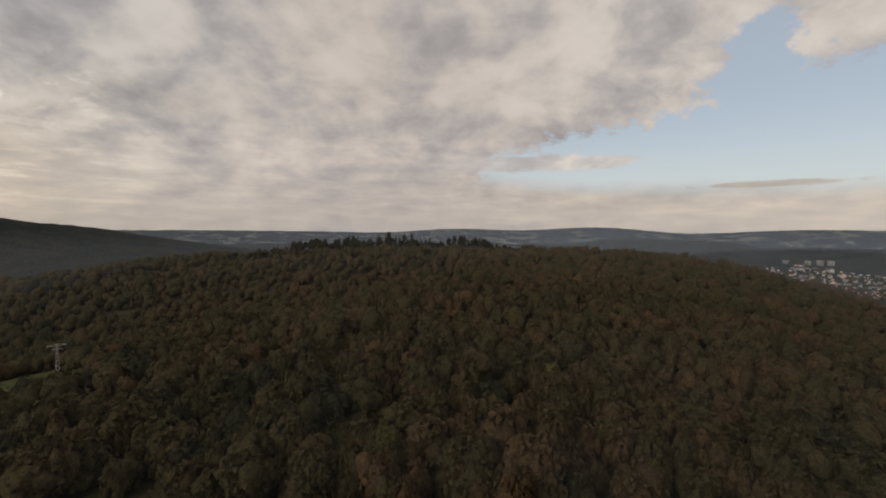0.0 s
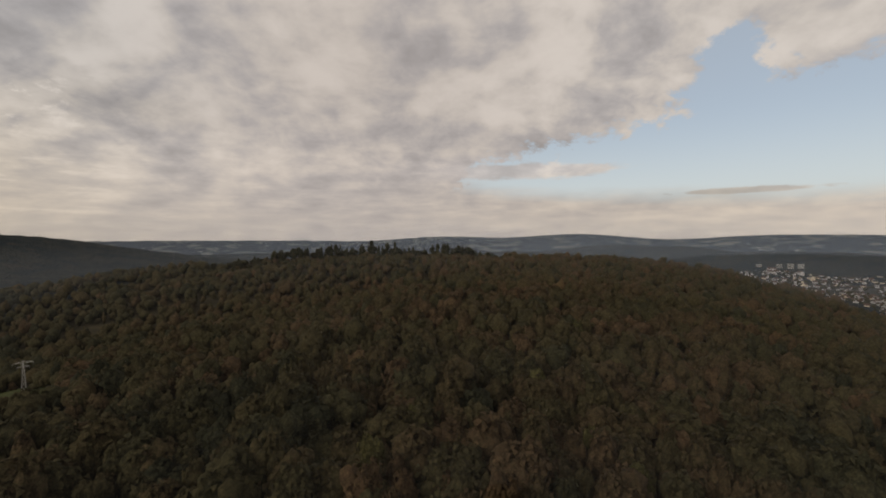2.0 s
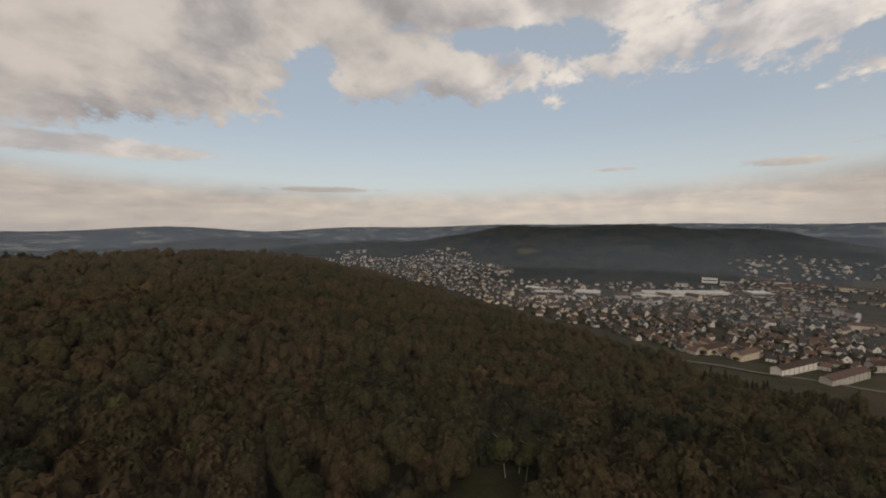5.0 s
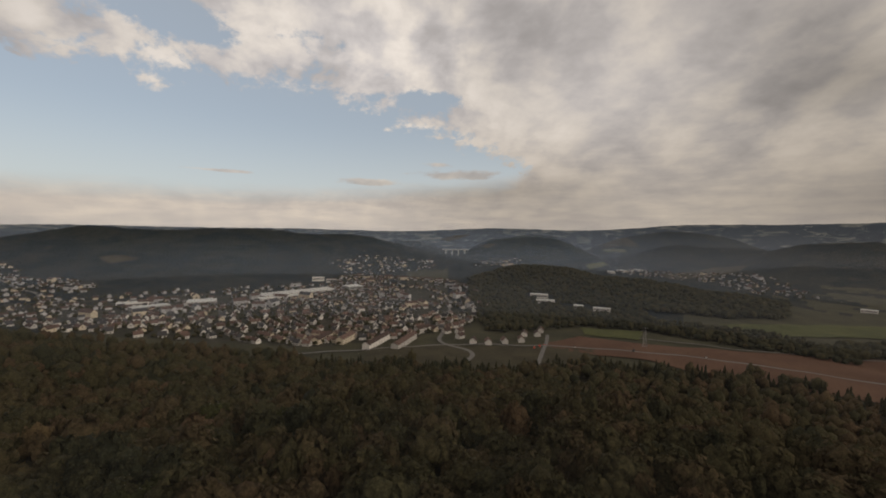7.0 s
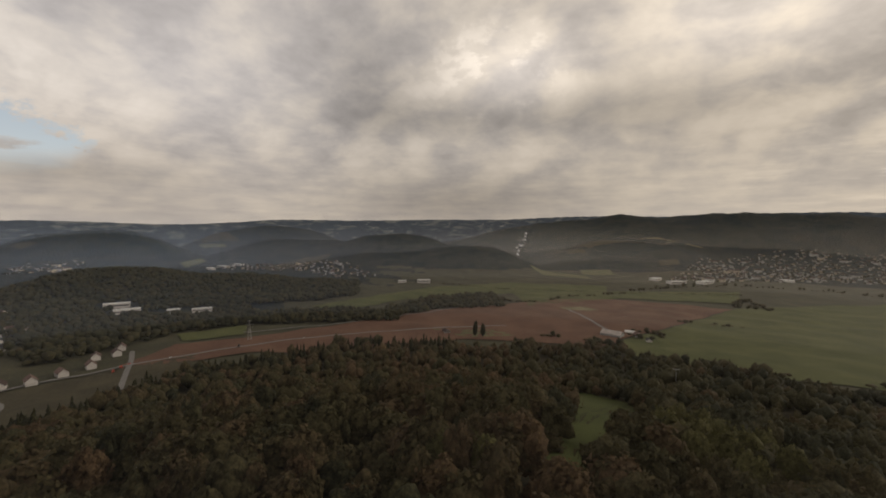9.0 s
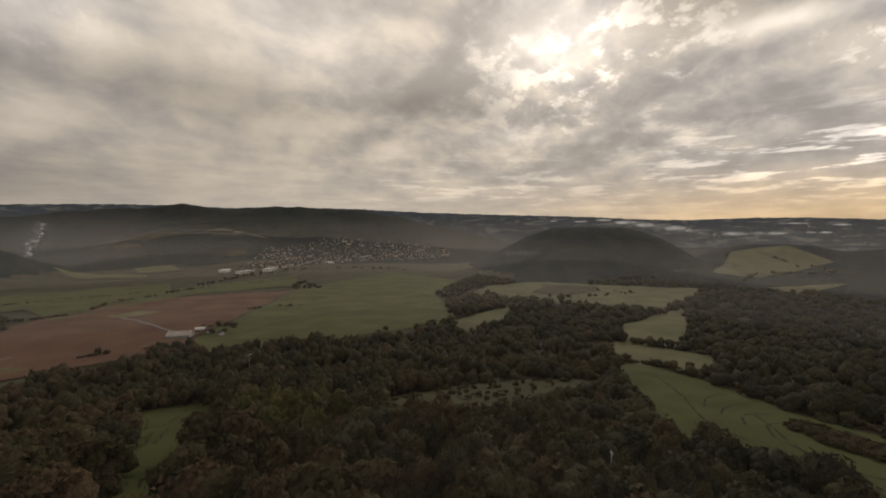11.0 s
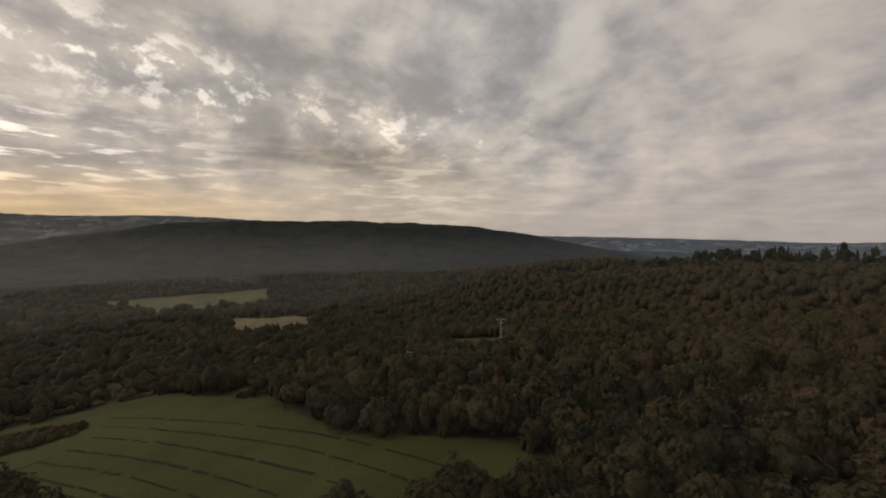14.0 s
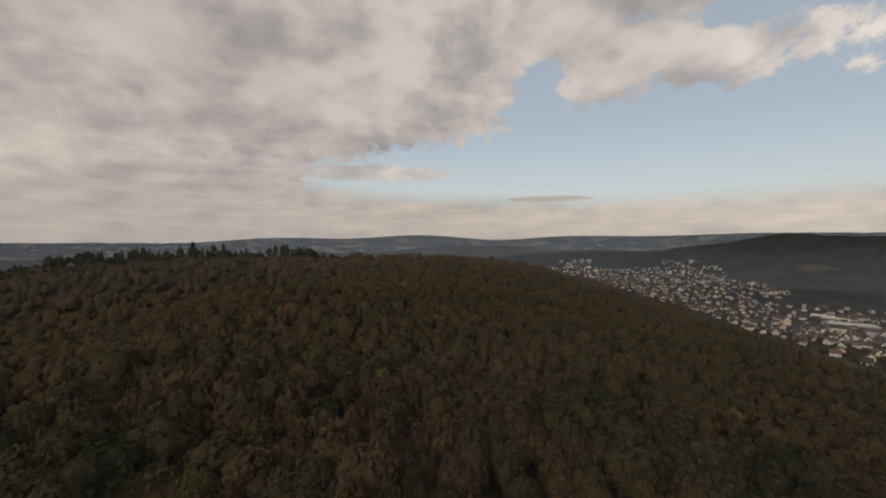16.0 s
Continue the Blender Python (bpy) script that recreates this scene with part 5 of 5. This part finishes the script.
# tramlines of the crop field
def tramline(line, width=0.9):
    """A wheel track, worn through in some stretches and overgrown in others."""
    r = np.random.RandomState(int(abs(line[0][0] * 7 + line[0][1] * 3)) % 9999)
    p = np.array(line, float)
    step = np.concatenate([[0], np.hypot(*np.diff(p, axis=0).T).cumsum()])
    at = r.uniform(0, 6)
    while at < step[-1] - 4:
        end = min(step[-1], at + r.uniform(9, 34))
        marks = np.linspace(at, end, 5)
        q = np.stack([np.interp(marks, step, p[:, i]) for i in (0, 1)], 1) + r.normal(size=(5, 2)) * 0.35
        road("tramline", q.tolist(), width * r.uniform(0.7, 1.4), M_RUT, "dark worn wheel track in the green crop", 0.45, "track")
        at = end + r.choice((1.5, 3, 7))


for y0 in (-7, 5, 16, 28, 42, 55, 68):
    run = [(x, y0 + 0.42 * (x + 150) - 0.0012 * (x + 150) ** 2) for x in range(-300, -90, 7)]
    run = [(x, y) for x, y in run if inside(x, y, FIELDS["copse"]) and inside(x - 4, y + 6, FIELDS["copse"]) and math.hypot(x + 284, y + 52) > 38]
    if len(run) > 3:
        tramline(run, 1.15)
for run in ([(-345, -127), (-333, -133), (-313, -131), (-293, -123)], [(-326, -107), (-317, -114), (-300, -115), (-283, -109)], [(-314, -90), (-305, -98), (-290, -101), (-273, -93)],
            [(-303, -72), (-295, -83), (-279, -86), (-261, -75), (-247, -55), (-240, -40), (-245, -24)], [(-366, -214), (-345, -177), (-310, -145), (-273, -119), (-254, -104), (-243, -82)]):
    tramline(run, 1.15)
for k in (0, 1.8, 9, 10.8):
    tramline([(-18 + k, -388), (-8 + k, -330), (2 + k, -285), (8 + k * 0.5, -220)], 0.6)


# ---- power line, viaduct, vehicles, smoke and mist ----
M_PALE = plain("pale_zinc_steel", (0.42, 0.41, 0.39), 0.6, 0.15, 0.5, 0.4)


def lattice_tower(label, x, y, tall, foot, arms, turn, steel=M_STEEL, stout=1.0):
    t = thing("pylon", label, "pylon", "pylons")
    bm = bmesh.new()
    top = foot * 0.16
    levels = [(i / 7) ** 0.85 for i in range(8)]
    corner = [[(sx * (foot + (top - foot) * q) / 2, sy * (foot + (top - foot) * q) / 2, q * tall) for sx, sy in ((-1, -1), (1, -1), (1, 1), (-1, 1))] for q in levels]
    for c in range(4):
        rod(bm, corner[0][c], corner[7][c], 0.22 * stout, 0.14 * stout, 4)
    part("legs", bm, steel, t)
    bm = bmesh.new()
    for lo, hi in zip(corner, corner[1:]):
        for c in range(4):
            rod(bm, lo[c], hi[(c + 1) % 4], 0.09, None, 4), rod(bm, lo[(c + 1) % 4], hi[c], 0.09, None, 4)
    part("bracing", bm, steel, t)
    for z, half in arms:
        bm = bmesh.new()
        for s in (-1, 1):
            rod(bm, (0, 0, z * tall + 1.0), (s * half, 0, z * tall), 0.16 * stout, 0.1 * stout, 4), rod(bm, (0, 0, z * tall - 0.6), (s * half, 0, z * tall), 0.16 * stout, 0.1 * stout, 4)
        arm = part("crossarm", bm, steel, t)
        for s in (-1, 1):
            bm = bmesh.new()
            rod(bm, (s * half, 0, z * tall), (s * half, 0, z * tall - 1.8), 0.13)
            part("insulator", bm, M_DULL, arm)
    t.matrix_basis = stand(x, y, turn, 0.3)


def pole(label, x, y, tall, turn, half=2.6):
    t = thing("power_pole", label, "power pole", "power poles")
    bm = bmesh.new()
    rod(bm, (0, 0, 0), (0, 0, tall), 0.24, 0.15, 8)
    part("mast", bm, M_PALE, t)
    arm = part("crossarm", boxes((-half, half, -0.15, 0.15, tall - 0.6, tall - 0.2)), M_PALE, t)
    for x0 in (-half + 0.2, 0, half - 0.2):
        bm = bmesh.new()
        rod(bm, (x0, 0, tall - 0.2), (x0, 0, tall + 0.5), 0.11)
        part("insulator", bm, M_DULL, arm)
    t.matrix_basis = stand(x, y, turn, 0.3)


lattice_tower("grey lattice pylon beside the ploughed field", 539, -487, 33, 6.0, [(0.98, 4), (0.82, 6), (0.70, 4.5)], 40)
lattice_tower("pale steel pylon in a wood clearing", -292, 303, 22.5, 2.6, [(0.97, 5.4), (0.84, 3.2)], 46, M_PALE, 1.15)
pole("pale T-shaped power pole above the trees", -71, -505, 23, 10, 3.0)
pole("small power pole in the wood", -190, 124, 19, 40, 1.6)
pole("pale power pole rising from the trees", -122, -79, 17, 60, 0.9)


def viaduct(x0, y0, x1, y1, z, piers):
    t = thing("viaduct", "pale concrete motorway viaduct across a far valley", "bridge")
    a = math.degrees(math.atan2(y1 - y0, x1 - x0))
    l = math.hypot(x1 - x0, y1 - y0)
    part("deck", boxes((0, l, -7, 7, -4, 0)), M_SHEETING, t)
    for s in (-7, 7):
        part("parapet", boxes((0, l, s - 0.3, s + 0.3, 0, 1.6)), M_SHEETING, t)
    for i in range(piers):
        u = l * (i + 0.6) / (piers + 0.2)
        gx, gy = x0 + (x1 - x0) * u / l, y0 + (y1 - y0) * u / l
        part("pier", boxes((u - 4, u + 4, -4, 4, land(gx, gy) - z - 3, -4)), M_SHEETING, t)
    t.matrix_basis = pose(x0, y0, z, 0, 0, a)


viaduct(2785, -755, 2730, -935, EYE - 109, 4)


def car(label, mat, x, y, turn, long=4.4, tall=1.45):
    t = thing("car", label, "car", "vehicles")
    bm = boxes((-0.85, 0.85, -long / 2, long / 2, 0.3, tall * 0.6))
    bmesh.ops.bevel(bm, geom=bm.edges[:], offset=0.12, segments=2, affect="EDGES")
    part("body", bm, mat, t)
    bm = boxes((-0.75, 0.75, -long * 0.25, long * 0.3, tall * 0.6, tall))
    bmesh.ops.bevel(bm, geom=bm.edges[:], offset=0.2, segments=2, affect="EDGES")
    part("cabin", bm, M_GLASS, t)
    for sx in (-0.8, 0.8):
        for sy in (-long * 0.3, long * 0.3):
            bm = bmesh.new()
            rod(bm, (sx - 0.1, sy, 0.32), (sx + 0.1, sy, 0.32), 0.32, None, 10)
            wheel = part("wheel", bm, M_SLATE, t)
            bm = bmesh.new()
            rod(bm, (sx - 0.12, sy, 0.32), (sx + 0.12, sy, 0.32), 0.19, None, 10)
            part("rim", bm, M_STEEL, wheel)
    t.matrix_basis = pose(x, y, land(x, y) + 1.75, 0, 0, turn)


def digger(x, y, turn):
    t = thing("excavator", "bright red machine standing beside the road", "machine")
    part("tracks", boxes((-1.3, -0.7, -2.2, 2.2, 0, 0.9), (0.7, 1.3, -2.2, 2.2, 0, 0.9)), M_SLATE, t)
    part("body", boxes((-1.3, 1.3, -1.8, 1.6, 0.9, 2.2), (-1.2, 0.1, 0.2, 1.5, 2.2, 3.3)), M_RED, t)
    bm = bmesh.new()
    rod(bm, (0.5, 1.2, 1.8), (0.5, 4.2, 4.4), 0.28), rod(bm, (0.5, 4.2, 4.4), (0.5, 6.6, 1.4), 0.22)
    part("boom", bm, M_RED, t)
    t.matrix_basis = pose(x, y, land(x, y) + 1.2, 0, 0, turn)


digger(566, -305, 60)
digger(574, -318, 80)
car("red car on the valley road", M_RED, 579, -331, 30)
car("white car on the valley road", M_WALL, 560, -372, 30)
car("white van on the valley road", M_WALL, 470, -535, 40, 5.6, 2.4)
car("dark lorry on the valley road", M_SLATE, 520, -450, 35, 9.0, 3.4)


def vapour(name, strength, grain):
    """Thin white vapour with soft ragged edges."""
    m, k = material(name)
    p = k.add("ShaderNodeTexCoord").outputs["Object"]
    body = k.noise(place(k), grain, 5, 0.6)
    edge = k.span(k.vec("LENGTH", p), 0.2, 0.98, 1.0, 0.0)
    alpha = k.math("MULTIPLY", k.math("MULTIPLY", edge, k.span(body, 0.34, 0.64)), strength)
    drift(k, alpha, (0.86, 0.86, 0.86, 1))
    return m


def drift(k, alpha, tone):
    """Vapour scatters what falls on it from before and from behind."""
    both = k.add("ShaderNodeMixShader", Fac=0.5)
    k.put(both.inputs[1], k.add("ShaderNodeBsdfDiffuse", Color=tone).outputs[0]), k.put(both.inputs[2], k.add("ShaderNodeBsdfTranslucent", Color=tone).outputs[0])
    mix = k.add("ShaderNodeMixShader", Fac=alpha)
    k.put(mix.inputs[1], k.add("ShaderNodeBsdfTransparent").outputs[0]), k.put(mix.inputs[2], both.outputs[0])
    k.add("ShaderNodeOutputMaterial", Surface=mix.outputs[0])


M_SMOKE, M_MIST, M_FOG = vapour("smoke", 0.42, 0.035), vapour("mist", 0.16, 0.016), vapour("valley_fog", 0.75, 0.006)


def shells(name, puffs, mat, label, category):
    """A cloud of vapour: each puff is a rounded shell that thins out to its rim."""
    t = thing(name, label, category)
    for n, (x, y, z, w, h) in enumerate(puffs):
        bm = bmesh.new()
        bmesh.ops.create_icosphere(bm, subdivisions=3, radius=1)
        bmesh.ops.delete(bm, geom=[v for v in bm.verts if v.co.y > 0.12], context="VERTS")
        for v in bm.verts:
            v.co *= 1 + 0.10 * noise.noise(v.co * 1.7 + Vector((x, n, z)))
            v.co.y *= 0.2
        ob = part("puff", bm, mat, t)
        ob.matrix_basis = Matrix.Translation((x, y, z)) @ pose(0, 0, 0, 0, 0, math.degrees(math.atan2(y, x)) - 90) @ Matrix.Diagonal((w, w, h, 1))
        ob.visible_shadow = False
    return t


sx0, sy0 = 545, -2560
sz0 = land(sx0, sy0)
shells("smoke_plume", [(sx0 - 2.0 * i - i * i * 0.25 + 9 * math.sin(i * 2.3), sy0 + 2 * i, sz0 + 10 + i * 13 + 5 * math.sin(i * 1.7), 13 + 2.6 * i + 6 * math.sin(i * 3.1), 17 + 4 * math.sin(i * 2.1)) for i in range(13)], M_SMOKE, "white smoke plume rising from a far works", "smoke")
hall("bright works below the smoke plume", 22, 46, 12, sx0 + 8, sy0 + 20, 10)


def polar(az, d, z):
    a = radians(az)
    return -math.sin(a) * d, math.cos(a) * d, z


def valley_fog(rows, far, label):
    """Fog along a valley: rows of azimuth, elevation in degrees, half width and half height in metres."""
    shells("fog_bank", [polar(az, far + 40 * (n % 3), EYE + far * math.tan(radians(el))) + (w, h) for n, (az, el, w, h) in enumerate(rows)], M_FOG, label, "fog")


valley_fog([(124.5, 1.15, 95, 12), (122.2, 0.85, 120, 20), (119.6, 0.55, 130, 24), (117.0, 0.15, 150, 24), (113.8, -0.25, 170, 26), (110.6, -0.45, 150, 18), (107.4, -0.35, 130, 14), (103.5, -0.20, 120, 11)], 3120, "white fog lying along a far valley")
valley_fog([(131.5, 1.0, 120, 9), (127.5, 0.95, 110, 11), (105.5, 0.75, 150, 10), (101.5, 0.60, 170, 12), (97.0, 0.50, 120, 8)], 4050, "pale fog wisps between far ridges")
shells("mist_wisp", [polar(137, 1650, EYE - 98) + (46, 9), polar(135.2, 1640, EYE - 96) + (56, 12), polar(133.2, 1650, EYE - 99) + (40, 8)], M_MIST, "wisp of mist on a conical wooded hill", "mist")
shells("mist_wisp", [polar(67.2, 1740, EYE - 160) + (34, 26), polar(66.2, 1745, EYE - 138) + (24, 34), polar(60.5, 1760, EYE - 150) + (22, 20)], M_MIST, "wisps of mist rising from a dark slope", "mist")
shells("mist_wisp", [polar(79.5, 1330, EYE - 146) + (48, 20), polar(77.5, 1345, EYE - 144) + (32, 24), polar(83, 1340, EYE - 150) + (40, 14)], M_MIST, "mist lifting beside a valley meadow", "mist")
shells("mist_wisp", [polar(112.0, 1500, EYE - 128) + (34, 18), polar(116.0, 1480, EYE - 130) + (26, 12)], M_MIST, "thin mist at the foot of a hill", "mist")


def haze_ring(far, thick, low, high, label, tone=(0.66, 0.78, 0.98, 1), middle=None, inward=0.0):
    """An added ring sheet of faint vapour that stands in for thin haze and ends below the sky."""
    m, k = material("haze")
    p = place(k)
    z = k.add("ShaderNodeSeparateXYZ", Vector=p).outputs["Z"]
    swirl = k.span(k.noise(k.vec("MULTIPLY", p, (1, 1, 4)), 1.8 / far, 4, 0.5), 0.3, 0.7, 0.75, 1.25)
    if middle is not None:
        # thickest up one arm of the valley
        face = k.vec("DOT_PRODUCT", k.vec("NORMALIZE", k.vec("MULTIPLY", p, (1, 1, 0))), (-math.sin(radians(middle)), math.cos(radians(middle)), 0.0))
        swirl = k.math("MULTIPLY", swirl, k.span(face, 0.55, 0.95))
    # warmth towards the sun is put into the haze colour
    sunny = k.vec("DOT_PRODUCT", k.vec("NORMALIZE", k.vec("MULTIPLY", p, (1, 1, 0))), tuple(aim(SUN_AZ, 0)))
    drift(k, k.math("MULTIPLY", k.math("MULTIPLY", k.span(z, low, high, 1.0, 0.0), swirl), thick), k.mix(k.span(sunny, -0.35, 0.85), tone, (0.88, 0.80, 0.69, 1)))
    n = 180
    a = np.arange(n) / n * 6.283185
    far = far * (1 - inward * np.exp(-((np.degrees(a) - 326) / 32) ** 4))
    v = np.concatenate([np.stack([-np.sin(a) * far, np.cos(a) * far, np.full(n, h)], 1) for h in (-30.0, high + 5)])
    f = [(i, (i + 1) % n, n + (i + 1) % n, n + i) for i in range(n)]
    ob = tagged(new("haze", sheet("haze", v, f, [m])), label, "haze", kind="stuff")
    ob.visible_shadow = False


def haze_veil(far, thick, label):
    """An added sheet that pales the wood behind it like haze: none at its foot, thickest halfway up, gone at the height
    of the eye.
    """
    m, k = material("haze")
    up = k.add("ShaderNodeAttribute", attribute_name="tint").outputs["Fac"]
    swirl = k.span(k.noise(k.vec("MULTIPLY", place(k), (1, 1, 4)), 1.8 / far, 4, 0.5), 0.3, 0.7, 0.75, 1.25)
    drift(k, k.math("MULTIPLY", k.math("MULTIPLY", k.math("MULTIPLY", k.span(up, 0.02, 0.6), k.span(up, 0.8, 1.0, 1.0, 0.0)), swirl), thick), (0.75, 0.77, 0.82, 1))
    n = 360
    a = np.arange(n) / n * 6.283185
    x, y = -np.sin(a) * far, np.cos(a) * far
    low = height(x, y) + 14
    v = np.concatenate([np.stack([x, y, low + (EYE + 1 - low) * q], 1) for q in (0, 0.5, 1)])
    f = [(r * n + i, r * n + (i + 1) % n, (r + 1) * n + (i + 1) % n, (r + 1) * n + i) for r in (0, 1) for i in range(n)]
    ob = tagged(new("haze", sheet("haze", v, f, [m], tint=np.repeat((0, 0.5, 1), n))), label, "haze", kind="stuff")
    ob.visible_shadow = False


# nearest sheet lifts the wood's dark tones; the rest stand in for aerial haze
haze_ring(95, 0.011, 160, 179, "added haze sheet round the camera that lifts the dark treetops", (0.77, 0.785, 0.83, 1))
haze_veil(400, 0.026, "added sheet standing in for faint haze over the hillside wood")
haze_ring(880, 0.038, 60, 178, "added ring sheet standing in for faint haze over the valley floor")
haze_ring(1650, 0.075, 60, 215, "added ring sheet standing in for thin haze over the valley")
haze_ring(2300, 0.13, 60, 225, "added ring sheet standing in for blue haze between the southern hills", middle=-142)
haze_ring(2980, 0.12, 130, 330, "added ring sheet standing in for thin haze before the far hills", inward=0.13)
